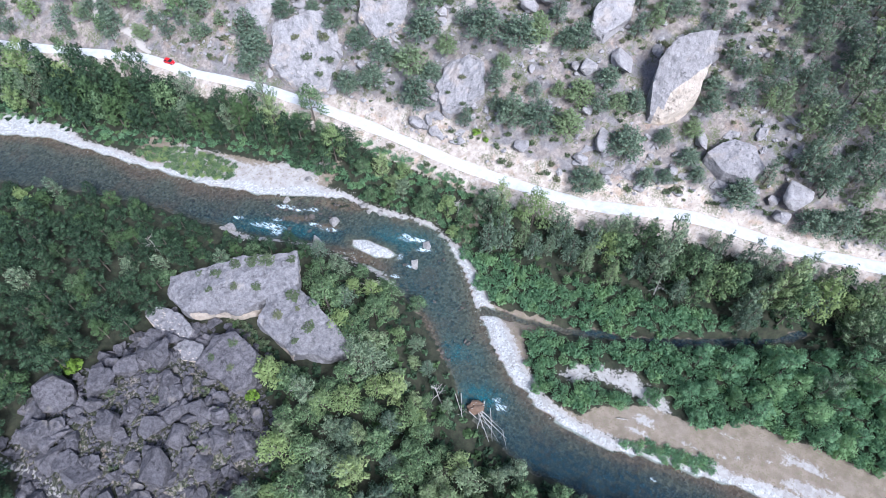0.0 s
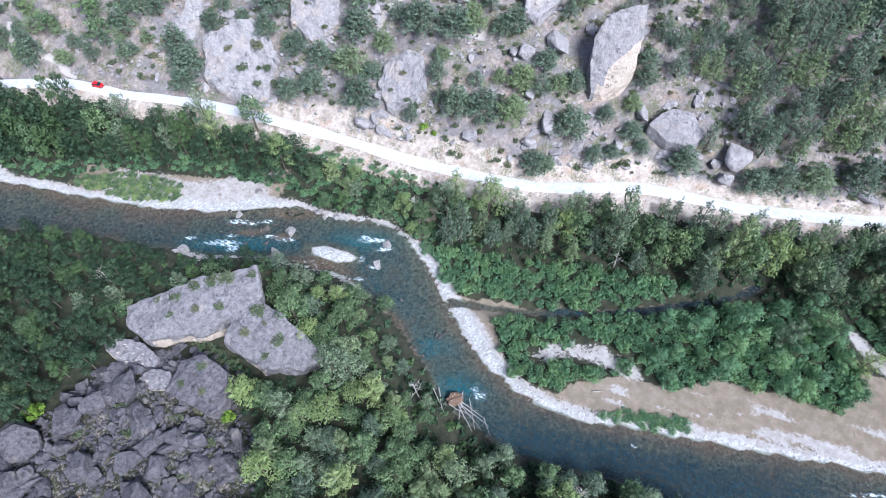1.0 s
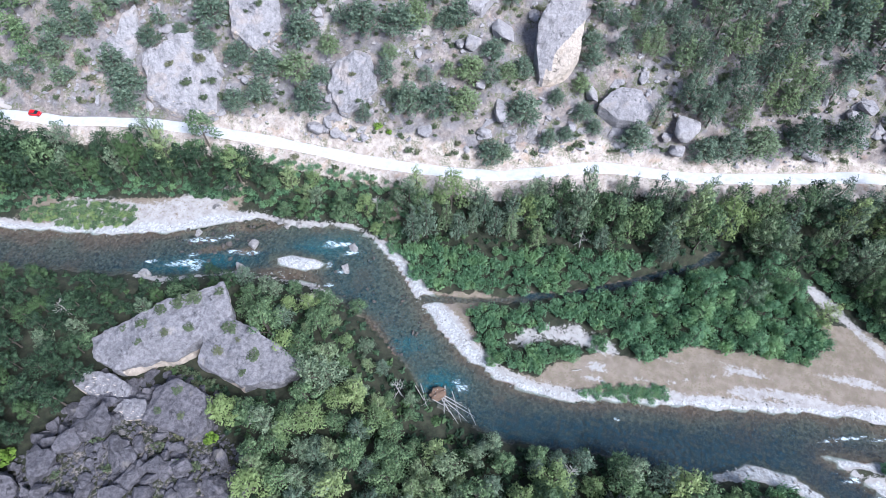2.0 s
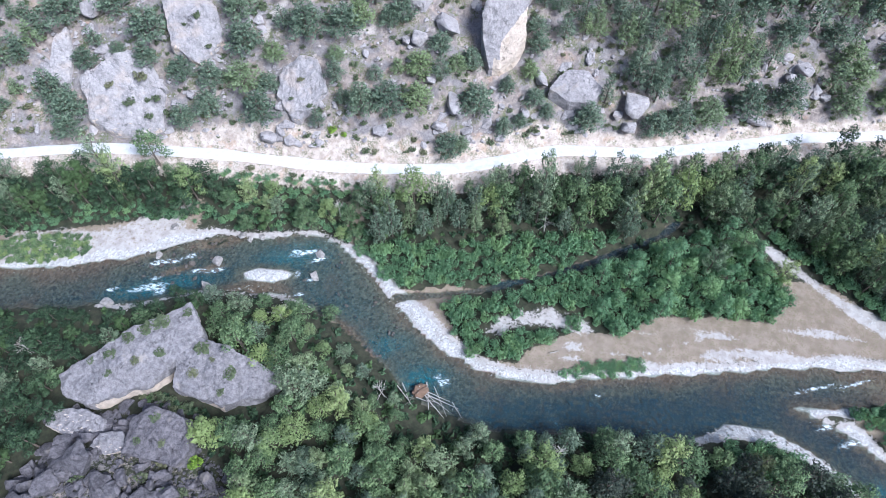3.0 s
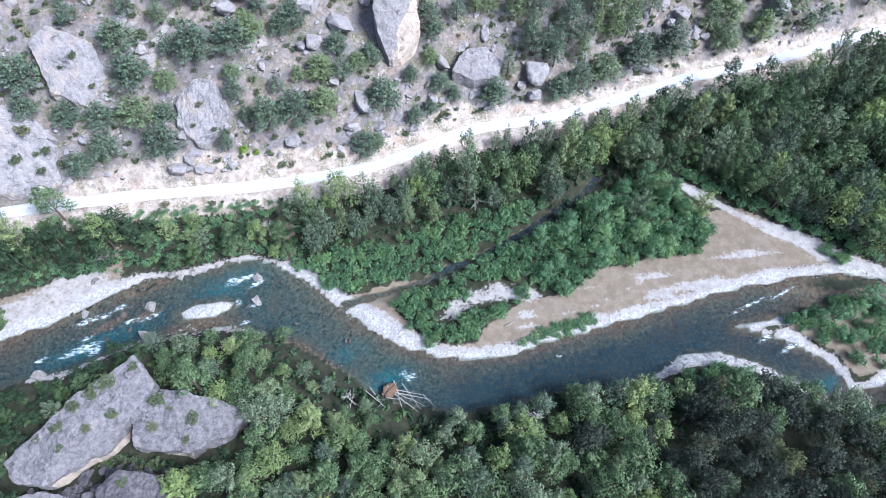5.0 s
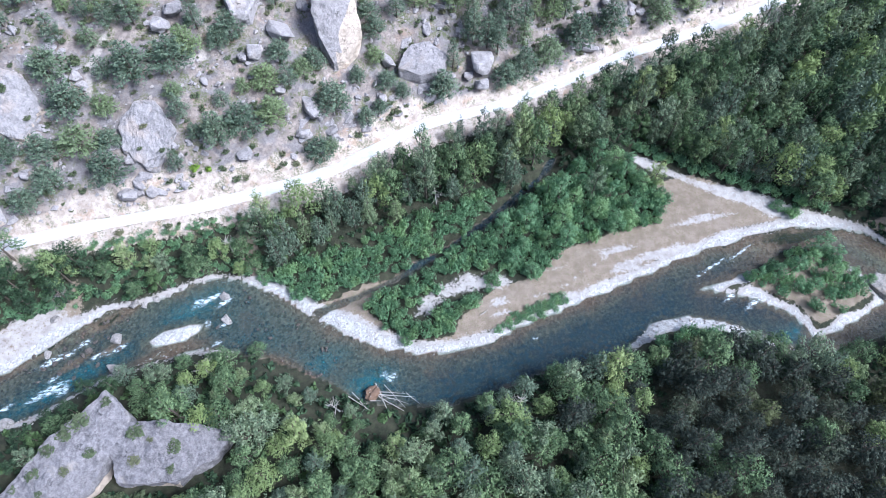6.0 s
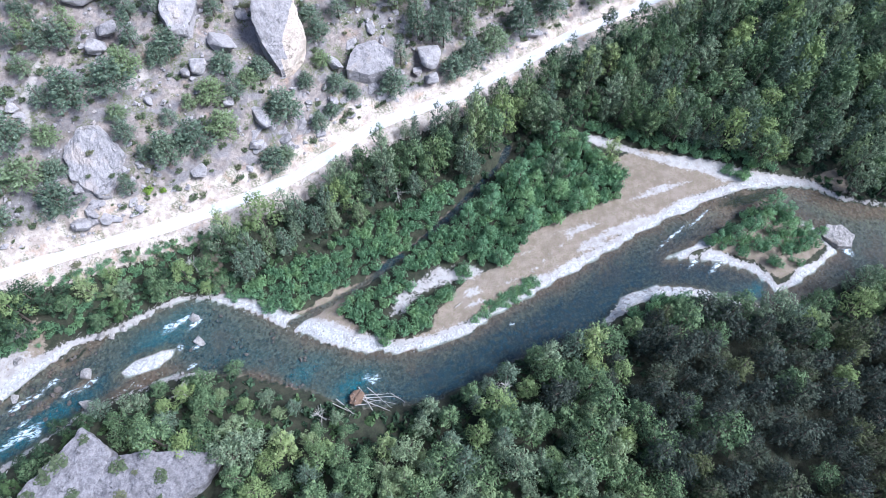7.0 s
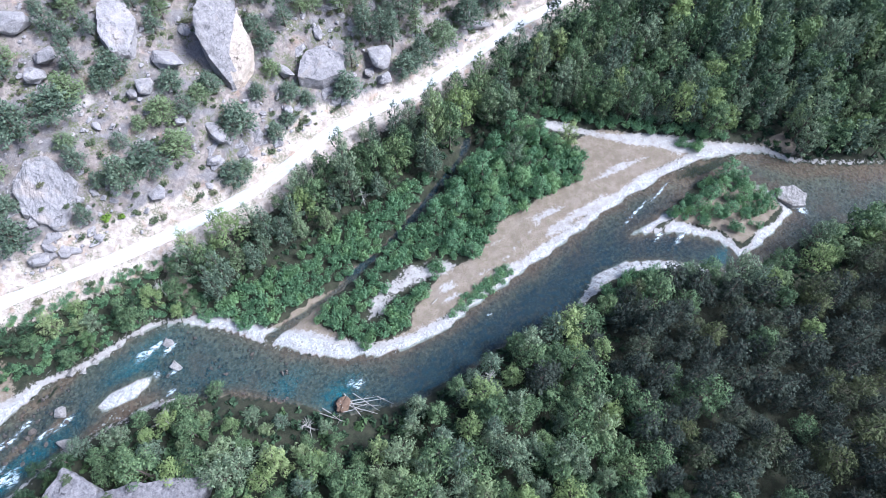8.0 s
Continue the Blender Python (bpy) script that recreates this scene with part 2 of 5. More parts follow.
def line_of(points):
    xs, ys = zip(*points)
    return lambda x: np.interp(x, xs, ys)


NORTH_BANK = [(-900, -260), (-330, -10), (-230, 30), (-187, 55), (-171, 62), (-148, 66), (-133, 68), (-118, 70.5), (-108, 73.8), (-97, 76.5),
              (-85, 83), (-75, 87.5), (-65, 87.5), (-57, 89), (-47, 91), (-38, 88), (-29, 81), (-22, 74), (-14.5, 67.6), (-6, 61), (3, 57),
              (11, 55.6), (23, 56.3), (39, 59), (57, 62.8), (75, 66), (90, 68.5), (104, 70.3), (117, 70), (129, 66.5), (136, 63), (141, 56.5),
              (156, 48), (166, 43), (230, 15), (330, -30), (900, -300)]
SOUTH_BANK = [(-900, -290), (-330, -40), (-230, 8), (-170, 41), (-153, 47), (-137, 54), (-117, 58), (-98, 61.3), (-92, 62), (-77, 68),
              (-66, 70.5), (-55, 71), (-47, 70), (-37, 66), (-26, 57.8), (-20, 53.7), (-14, 49), (-7, 45), (1, 43.5), (10, 41.5), (20, 42.5),
              (28, 44.5), (40, 44.5), (53, 45), (57, 47), (65, 50.6), (75, 51), (84, 47.5), (94, 39.7), (99, 34), (106, 31.8), (112, 33),
              (127, 33), (140, 31), (149, 26), (166, 17), (230, -12), (330, -62), (900, -340)]
ROAD = [(-900, -40), (-330, 30), (-230, 72), (-184, 90), (-162, 99), (-150, 100.5), (-143, 100.8), (-130, 104), (-114, 107.2), (-99, 108.3), (-80, 109.4), (-64, 109.4),
        (-48, 109.2), (-34, 110), (-20, 111.6), (-8, 113.4), (4.5, 118.2), (16, 123), (23, 124.6), (31, 125.2), (46, 126.6), (62, 130.4), (76, 134),
        (91, 138.6), (110, 141.6), (129, 145.5), (180, 158), (330, 190), (900, 260)]
CREEK = [(-20, 74.2), (-9, 76.3), (3, 79.5), (16, 84.8), (28, 90), (38, 95.5), (46, 100), (52, 104), (57, 109)]
FOOTPATH = [(-187, 108), (-186.6, 105.6), (-185.1, 104), (-180.2, 102.9), (-174.6, 103.3), (-169.5, 103.5), (-165.9, 102.8), (-161, 101.5)]
GULLIES = [[(-61.5, 151.7), (-66.1, 146.5), (-68.1, 140.5), (-69.3, 133.9)], [(-37.2, 150.6), (-37.4, 144.7), (-43.6, 142.3)], [(-173.4, 107.8), (-174, 100)], [(-153, 119.6), (-151, 114.8), (-151.2, 110.2)]]
WASH = [(82, 102), (94, 91.3), (107, 82), (121, 72), (136, 63.4)]
ISLAND = [(82, 57), (90, 58), (99, 59.5), (110, 63), (121, 62), (126, 54), (129, 48), (128, 42.5), (120, 40.3), (112.7, 38), (105, 37.5),
          (102, 46), (93, 52.5)]
BAR = [(-64.5, 75.4), (-59.5, 78.2), (-52, 78.6), (-49.5, 77), (-53.5, 74.6), (-59, 73.9)]
RUBBLE = [(-72, 34), (-88, 33), (-96, 12), (-99, -3), (-97, -13), (-80, -20), (-58, -12), (-45, 3), (-44, 15), (-49, 23), (-60, 29)]
TRAIL = [(-118, -8), (-104, -13), (-95.4, -15.5), (-90, -14), (-83, -13), (-76, -14), (-66, -22), (-50, -30)]
THICKET_N = [(-28, 81), (-19.5, 77.5), (-2.8, 79.5), (11, 83.5), (23.4, 88.7), (36.3, 97), (40, 101), (29.6, 101.5), (13.6, 96.5), (-5, 92.5), (-21, 90.5), (-31, 86.5)]
THICKET_S = [(-8.5, 72.6), (-2, 63.5), (0, 59.8), (14, 59), (16.4, 63), (23, 66.8), (29, 70), (40.5, 70), (48.5, 76.5), (64, 78.5), (78.5, 79.5), (86, 86.5), (80, 99), (66, 105),
             (52, 101), (38, 92.5), (28, 87.2), (16, 82), (3, 77), (-7, 74)]
road_line = line_of(ROAD)


def far_from(points, x, y, closed=False):
    """Distance to a line of points; inside a closed one it is negative."""
    x, y = np.asarray(x, float), np.asarray(y, float)
    best, inside = np.full(np.broadcast(x, y).shape, 1e9), np.zeros(np.broadcast(x, y).shape, bool)
    ends = list(zip(points, points[1:] + points[:1])) if closed else list(zip(points, points[1:]))
    for (ax, ay), (bx, by) in ends:
        dx, dy = bx - ax, by - ay
        k = np.clip(((x - ax) * dx + (y - ay) * dy) / (dx * dx + dy * dy), 0, 1)
        best = np.minimum(best, np.hypot(x - ax - k * dx, y - ay - k * dy))
        if closed and ay != by:
            inside ^= ((ay > y) != (by > y)) & (x < (bx - ax) * (y - ay) / (by - ay) + ax)
    return np.where(inside, -best, best) if closed else best


def beside(points, x, y):
    """Distance from a bank or road whose line runs along x: positive on the slope's side of it."""
    side = np.sign(np.asarray(y) - line_of(points)(x))
    return side * far_from(points, x, y)


ROAD_Z = 9.0
SHOALS = [(-58, 72.2, 10, 2.0, 0.1), (-29, 60.8, 8, 2.2, -0.68), (-82, 74.5, 5, 1.2, 0.4), (-73, 76.5, 4, 1.2, 0.4), (-90, 80, 6, 1.5, 0.45), (-74, 84.5, 8, 1.6, 0.3), (115, 66, 14, 2.5, -0.1)]   # x, y, length, width, turn


def shoal(x, y):
    """How near a place lies to the middle of a stony shallow."""
    total = np.zeros(np.broadcast(x, y).shape)
    for a, b, long, wide, turn in SHOALS:
        u, v = (x - a) * math.cos(turn) + (y - b) * math.sin(turn), (y - b) * math.cos(turn) - (x - a) * math.sin(turn)
        total = np.maximum(total, np.exp(-(u / long) ** 2 - (v / wide) ** 2))
    return total


def height(x, y):
    x, y = np.asarray(x, float), np.asarray(y, float)
    wob = 0.7 * grain(x, y, 6, 3) + 0.35 * grain(x, y, 2.3, 4)
    n = beside(NORTH_BANK, x, y) + wob
    s = -beside(SOUTH_BANK, x, y) + wob
    r = beside(ROAD, x, y)
    # river bed: shelving from the inner bank, deepest under the outer one
    deep = np.minimum(0.22 + 0.085 * np.maximum(-n, 0), 0.25 + 0.45 * np.maximum(-s, 0))
    deep = np.minimum(deep, 1.9) * (1 + 0.25 * grain(x, y, 9, 7)) + 0.12 * grain(x, y, 1.6, 8)
    deep = deep * np.interp(x, [-400, -120, -95, -60, -45, -18, 6, 15, 60, 90, 104, 400], [0.6, 0.55, 0.9, 0.9, 0.75, 0.45, 0.8, 1.25, 1.2, 0.8, 0.3, 0.3])
    bed = -np.maximum(deep, 0.08) * np.clip(np.minimum(-n, -s) / 0.8, 0, 1)
    bed = bed * (1 - 0.9 * shoal(x, y)) + 0.1 * np.clip(shoal(x, y) - 0.5, 0, 1) * (0.4 + grain(x, y, 1.4, 9))
    # flood plain and bank up to the road, slope above it
    plain = 0.05 + 0.09 * np.minimum(n, 10) + 0.012 * n + 0.18 * grain(x, y, 7, 1) + 0.1 * grain(x, y, 2.5, 2)
    plain = np.maximum(plain, 0.12 * np.clip(n, 0, 1))
    foot = ROAD_Z - 0.62 * np.maximum(-r - 3.0, 0) + 0.35 * grain(x, y, 5, 11)
    low = np.maximum(plain, np.where(n > 0, foot, -9))
    up = np.maximum(r - 2.6, 0)
    hill = ROAD_Z + 0.9 * np.minimum(up, 3.5) + 0.60 * np.maximum(up - 3.5, 0)
    rough = np.clip(up / 10, 0, 1)
    hill = hill + rough * (2.4 * grain(x, y, 34, 21) + 1.3 * grain(x, y, 13, 22) + 0.75 * grain(x, y, 5, 23) + 0.38 * grain(x, y, 2.4, 24))
    hill = np.where(up > 260, hill - 0.3 * (up - 260), hill)
    north = np.where(r > 2.6, hill, np.where(r > -3.0, ROAD_Z - 0.12, np.minimum(low, ROAD_Z - 0.12)))
    south = 0.1 + 0.5 * np.minimum(s, 4) + 0.10 * np.maximum(s - 4, 0) + 0.42 * np.maximum(s - 95, 0) * ramp(s, 90, 140)
    south = south + np.clip(s / 8, 0, 1) * (0.7 * grain(x, y, 17, 31) + 0.3 * grain(x, y, 5, 32))
    heap = ramp(-far_from(RUBBLE, x, y, True), 0, 14)
    south = south + heap * (3.0 + 1.2 * grain(x, y, 11, 33))
    z = np.where((n < 0) & (s < 0), bed, np.where(n >= 0, north, south))
    # gravel island and bar, creek and dry side channel
    isle = -far_from(ISLAND, x, y, True) + 0.5 * wob
    z = np.where((isle > -2) & (n < 0) & (s < 0), np.maximum(z, np.minimum(0.28 * isle, 0.7 + 0.05 * isle)), z)
    bar = -far_from(BAR, x, y, True) + 0.4 * wob
    z = np.where((bar > -2) & (n < 0) & (s < 0), np.maximum(z, np.minimum(0.3 * bar, 0.45)), z)
    c = far_from(CREEK, x, y) + 0.5 * wob + 0.6 * grain(x, y, 5, 43)
    z = np.where((c < 4) & (n > -1), np.minimum(z, -0.4 + 0.7 * np.maximum(c - 0.45, 0) + 0.05 * grain(x, y, 1.3, 41)), z)
    w = far_from(WASH, x, y)
    z = np.where((w < 5) & (n > 0), np.minimum(z, np.maximum(0.35 + 0.02 * n, 0) + 0.5 * np.maximum(w - 2.6, 0) + 0.1 * grain(x, y, 2, 42)), z)
    return z


# ---- making meshes ----
def mesh_of(name, verts, faces, paint, smooth=False):
    me = bpy.data.meshes.new(name)
    me.from_pydata([tuple(v) for v in np.asarray(verts, float).tolist()], [], np.asarray(faces).tolist() if isinstance(faces, np.ndarray) else faces)
    me.materials.append(paint)
    if smooth:
        me.polygons.foreach_set("use_smooth", [True] * len(me.polygons))
    me.update()
    return me


def mesh_from_bm(name, bm, paint, smooth=False):
    me = bpy.data.meshes.new(name)
    bm.to_mesh(me)
    bm.free()
    me.materials.append(paint)
    if smooth:
        me.polygons.foreach_set("use_smooth", [True] * len(me.polygons))
    return me


def zone_on(me, name, values):
    layer = me.attributes.new(name, "FLOAT", "POINT")
    layer.data.foreach_set("value", np.asarray(values, np.float32).ravel())


def part(name, bm, paint, parent, label=""):
    """Links a bmesh or a mesh as one mesh object under a thing or a part."""
    me = bm if isinstance(bm, bpy.types.Mesh) else mesh_from_bm(name, bm, paint)
    ob = new(name, me)
    ob.parent = parent
    return tagged(ob, label)


# ---- ground ----
def axis_steps(low, high, step, end):
    core = np.arange(low, high + step / 2, step)
    grow, v, d = [], high, step
    while v < end:
        d *= 1.22
        v += d
        grow.append(v - high)
    grow = np.array(grow)
    return np.concatenate([low - grow[::-1], core, high + grow])


def build_ground():
    xs, ys = axis_steps(-215, 205, 1.35, 3200), axis_steps(-40, 205, 1.35, 3200)
    gx, gy = np.meshgrid(xs, ys)
    z = height(gx, gy)
    far = np.maximum(np.maximum(np.abs(gx) - 260, np.abs(gy - 90) - 200), 0)
    z = z * 1.0 + np.minimum(far * 0.12, 120) * (0.6 + 0.4 * grain(gx, gy, 220, 51))
    z = np.where((far > 0), np.minimum(z, 420 + 60 * grain(gx, gy, 300, 52)), z)
    w, h = len(xs), len(ys)
    i = np.arange(w * h).reshape(h, w)
    faces = np.stack([i[:-1, :-1], i[:-1, 1:], i[1:, 1:], i[1:, :-1]], -1).reshape(-1, 4)
    me = mesh_of("ground", np.stack([gx, gy, z], -1).reshape(-1, 3), faces, GROUND, True)
    n, s, r = beside(NORTH_BANK, gx, gy), -beside(SOUTH_BANK, gx, gy), beside(ROAD, gx, gy)
    inriver = (n < 0) & (s < 0)
    beach = np.interp(gx, [-200, -175, -160, -140, -120, -108, -92, -84, -76, -68, -45, -30, -20, -5, 12, 30, 60, 90, 118, 135, 145, 200],
                      [9, 7, 2.0, 1.8, 3.0, 3.6, 3.8, 3.2, 1.6, 1.0, 0.6, 3.0, 3.7, 4.2, 2.4, 1.5, 2.0, 2.6, 2.4, 1.4, 0.0, -1])
    beach = beach * 0.8 * (1 + 0.45 * grain(gx, gy, 8, 62))
    gravel = ramp(beach - n, -2.4, 2.0) * ramp(n, -1.2, 0.2)
    streak = ramp(0.9 - np.abs(n - 8.0 - 2.5 * grain(gx, gy, 22, 61)), 0, 1.4) * ramp(gx, 20, 34) * ramp(80 - gx, 0, 20) * (n > 0)
    gravel = np.maximum(gravel, 0.62 * streak)
    gravel = np.maximum(gravel, 0.64 * ramp((1.5 + 1.0 * ramp(gx, 90, 125)) * (1 + 0.5 * grain(gx, gy, 7, 63)) - far_from(WASH, gx, gy), -1.6, 1.6) * (n > 0))
    gravel = np.maximum(gravel, 0.52 * (0.85 + 0.5 * grain(gx, gy, 3, 67)) * ramp(-far_from(BARE, gx, gy, True), -1.0, 1.2))
    south_bar = ramp(np.interp(gx, [-104, -98, -88, -80, -72, -62, -55, -46, -40, 50, 58, 66, 80, 92, 97], [-3, 1.0, 1.6, 0.8, 2.4, 2.6, 1.6, 1.0, -3, -3, 2.2, 3.5, 4.2, 3.2, -3]) - s, -0.6, 0.8) * (s > -0.5)
    gravel = np.maximum(gravel, south_bar * np.where(gx < 40, 0.25 + 0.5 * ramp(grain(gx, gy, 6, 66), -0.1, 0.4), 1))
    gravel = np.maximum(gravel, 0.46 * ramp(grain(gx * 0.35, gy * 1.6, 3.2, 65), 0.1, 0.6) * ramp(n, 1, 3) * ramp(15 - n, 0, 6) * ramp(gx, 8, 20) * ramp(120 - gx, 0, 30))
    gravel = np.maximum(gravel, 0.4 * ramp(13 + 2 * grain(gx, gy, 6, 69) - n, 0, 3) * ramp(gx, -138, -128) * ramp(-80 - gx, 0, 8) * (n > 0))
    gravel = np.maximum(gravel, 0.34 * ramp(1.1 - far_from(TRAIL, gx, gy), -0.6, 0.6))
    isle = -far_from(ISLAND, gx, gy, True)
    gravel = np.where(isle > -1, np.maximum(gravel, ramp(2.2 * (1 + 0.6 * grain(gx, gy, 6, 64)) - isle, -0.6, 1.6) * np.clip(ramp(56 - gy, 0, 4) + ramp(100 - gx, 0, 6), 0, 1)), gravel)
    gravel = np.where(-far_from(BAR, gx, gy, True) > -0.6, 1.0, gravel)
    sand = ramp(n, 1.6, 3.0) * ramp(gx, -42, -34) * ramp(150 - gx, 0, 8) * ramp(26 - n, 0, 3) * (r < -6)
    sand = sand * ramp(np.minimum(far_from(THICKET_N, gx, gy, True), far_from(THICKET_S, gx, gy, True)), -1.5, 0.5)
    sand = sand * ramp(4.0 - (gy - np.interp(gx, [82, 94, 107, 121, 136], [102, 91.3, 82, 72, 63.4])), 0, 2)
    sand = sand * np.where((gx > -34) & (gx < 60) & (gy > line_of(CREEK)(gx) + 2), 0, 1)
    sand = sand * np.where(gx > -2, ramp(far_from(CREEK, gx, gy), 2.5, 5), 1)
    sand = np.maximum(sand, ramp(n, 1.0, 2.5) * ramp(13 - n, 0, 3) * ramp(gx, -148, -136) * ramp(-78 - gx, 0, 6))
    sand = np.maximum(sand, ramp(isle, 2.0, 4.0))
    scree = np.maximum(ramp(r, 2.0, 4.0) * 1.0, ramp(r, -16, -7) * ramp(-38 + 34 - np.abs(gx + 72), -6, 4) * 0.9)
    scree = np.maximum(scree, ramp(r, -9.5, -5.0) * 0.8)
    scree = np.maximum(scree, 0.45 * ramp(-far_from(RUBBLE, gx, gy, True), 0, 3))
    zone_on(me, "gravel", gravel * np.where(inriver, ramp(z, -0.14, 0.04), 1))
    zone_on(me, "sand", sand)
    zone_on(me, "scree", scree)
    bare = 0.9 * ramp(1.1 - far_from(FOOTPATH, gx, gy), -0.5, 0.5)
    for line in GULLIES:
        bare = np.maximum(bare, 0.55 * (1 + 0.5 * grain(gx, gy, 4, 70)) * ramp(1.5 - far_from(line, gx, gy), -1.5, 1.2))
    zone_on(me, "track", bare)
    zone_on(me, "cut", np.maximum(ramp(np.interp(gx, [-180, -112, -100, -70, 20, 60], [4, 4, 8, 13, 11, 9]) - r, 0, 8), 0) * (r > -30))
    shelf = np.interp(gx, [-200, -100, -85, -40, -25, 20, 60, 90, 130, 200], [6, 5.5, 2, 1, 4, 5, 4, 4, 8, 8]) * (1 + 0.5 * grain(gx, gy, 9, 68))
    rust = np.maximum(ramp(shelf + n, 0, 3.5), np.exp(-((gx + 55) / 9) ** 2 - ((gy - 73) / 2.4) ** 2))
    rust = np.maximum(rust, np.maximum(ramp(9 - isle * -1, 3, 7) * (isle < 0) * 0.8, ramp(4 - far_from(CREEK, gx, gy), 0, 2) * ramp(8 - gx, 0, 12)))
    zone_on(me, "rust", np.maximum(rust * np.where(far_from(CREEK, gx, gy) < 5, 0.6, 1), ramp(shoal(gx, gy), 0.15, 0.5)))
    zone_on(me, "bed", ramp(-z, -0.03, 0.14) * (np.abs(gy) < 400) * (np.minimum(np.abs(n), np.abs(s)) < 60))
    return tagged(new("ground", me), "valley floor of soil, sand and pale gravel with a bare scree slope", "ground", kind="structure")


BARE = [(3.5, 66), (8, 72.3), (18.6, 76.6), (29, 75), (34, 70.5), (30, 68.5), (24.5, 70.5), (15, 70.4), (9, 66.5)]
SPOTS = {"teal": [(-50, 84.5, 11, 4.0), (-10, 52.5, 8, 3.6), (-20, 60, 8, 3.0), (-85, 69, 14, 3.5), (100, 40, 7, 2.5)],
         "foam": [(-87.8, 68.3, 5.1, 1.0), (-84.6, 67.8, 1.8, 1.4), (-86.8, 71.2, 1.4, 0.6), (-87.6, 76.2, 4.1, 0.8), (-83.8, 77.2, 2.0, 0.7), (-71.2, 75.9, 2.9, 0.6), (-76, 75.2, 2.3, 0.6),
                  (-79.8, 79.4, 1.8, 0.8), (-97.5, 66.3, 1.7, 0.6), (-92, 66.9, 1.4, 0.4), (-48.5, 77.7, 0.8, 1.0), (-50.6, 84.9, 1.8, 0.6), (-48, 84.6, 4.4, 0.8), (-44, 83.1, 2.3, 1.0), (-44.5, 76.6, 1.5, 0.6), (-4.2, 52.2, 1.7, 1.0), (-6, 53.5, 1.1, 0.6),
                  (-46.5, 71.6, 1.5, 0.6), (95, 50.5, 4, 0.8), (89, 53.5, 3, 0.7), (131, 41.5, 1.2, 2.2), (88, 63, 7, 0.4), (98, 65.5, 5, 0.4), (34, 54, 0.9, 0.4)]}


def near_spots(name, x, y):
    total = np.zeros_like(x)
    for a, b, rx, ry in SPOTS[name]:
        c, s = math.cos(0.35), math.sin(0.35)
        u, v = (x - a) * c + (y - b) * s, -(x - a) * s + (y - b) * c
        total = np.maximum(total, np.exp(-(u / rx) ** 2 - (v / ry) ** 2))
    return total


def build_water():
    xs, ys = np.arange(-320, 320.1, 0.8), np.arange(-58, 112.1, 0.8)
    gx, gy = np.meshgrid(xs, ys)
    z = height(gx, gy)
    wet = z < 0.12
    w, h = len(xs), len(ys)
    i = np.arange(w * h).reshape(h, w)
    quads = np.stack([i[:-1, :-1], i[:-1, 1:], i[1:, 1:], i[1:, :-1]], -1).reshape(-1, 4)
    quads = quads[wet.ravel()[quads].any(1)]
    used, back = np.unique(quads, return_inverse=True)
    x, y, bed = gx.ravel()[used], gy.ravel()[used], z.ravel()[used]
    foam = near_spots("foam", x, y)
    top = 0.02 * grain(x, y, 3, 71) + foam * (0.22 * grain(x, y, 1.7, 72) + 0.1)
    me = mesh_of("river_water", np.stack([x, y, top], -1), back.reshape(-1, 4), WATER, True)
    teal = near_spots("teal", x, y)
    # The 0.5 term darkens the creek's murk for the shade of its bushes.
    zone_on(me, "deep", np.clip(1.0 - 0.9 * np.exp(-np.maximum(-bed - 0.15, 0) / 1.0) + 0.25 * teal + 0.4 * np.exp(-((x - 38) / 34) ** 2) * ramp(-beside(NORTH_BANK, x, y), 3, 8) + 0.5 * ramp(x, 0, 10) * (beside(NORTH_BANK, x, y) > 5), 0, 0.9) * (1 - 0.7 * shoal(x, y)))
    zone_on(me, "teal", np.clip(0.12 + teal * 0.65 + 0.36 * np.exp(-((x + 35) / 34) ** 2), 0, 1))
    zone_on(me, "foam", foam)
    zone_on(me, "riffle", np.maximum(np.exp(-((x - 92) / 30) ** 2) * ramp(y, 47, 52), 0.9 * np.exp(-((x + 80) / 16) ** 2)) * ramp(-bed, 0.1, 0.3) + 0.35 * np.exp(-((x + 22) / 18) ** 2))
    return tagged(new("river_water", me), "clear turquoise mountain river with pale foam over stones", "water", kind="structure")


def build_road():
    xs = np.arange(-330, 330.1, 2.0)
    ys = road_line(xs)
    for _ in range(2):
        ys[1:-1] = (ys[:-2] + 2 * ys[1:-1] + ys[2:]) / 4
    tx, ty = np.gradient(xs), np.gradient(ys)
    ln = np.hypot(tx, ty)
    nx, ny = -ty / ln, tx / ln
    off = np.array([-2.05, -1.75, -1.25, -0.7, 0.0, 0.7, 1.25, 1.75, 2.05])
    lift = np.array([-0.25, 0.06, 0.03, 0.05, 0.09, 0.05, 0.03, 0.06, -0.2])
    edge = 1 + 0.10 * grain(xs, xs * 0, 7, 81) + 0.05 * grain(xs, xs * 0, 2.5, 82)
    wide = edge[:, None] * off[None]
    v = np.stack([xs[:, None] + nx[:, None] * wide, ys[:, None] + ny[:, None] * wide, np.broadcast_to(ROAD_Z + lift, wide.shape)], -1)
    a, b = v.shape[:2]
    i = np.arange(a * b).reshape(a, b)
    faces = np.stack([i[:-1, :-1], i[1:, :-1], i[1:, 1:], i[:-1, 1:]], -1).reshape(-1, 4)
    me = mesh_of("road", v.reshape(-1, 3), faces, ROADWAY, True)
    zone_on(me, "rut", np.broadcast_to([0, 0, 1, 0.3, 0, 0.3, 1, 0, 0], wide.shape))
    return tagged(new("road", me), "narrow white gravel road cut along the foot of the slope", "road", kind="structure")


build_ground()
build_water()
build_road()


# ---- rocks ----
rng = np.random.default_rng(7)


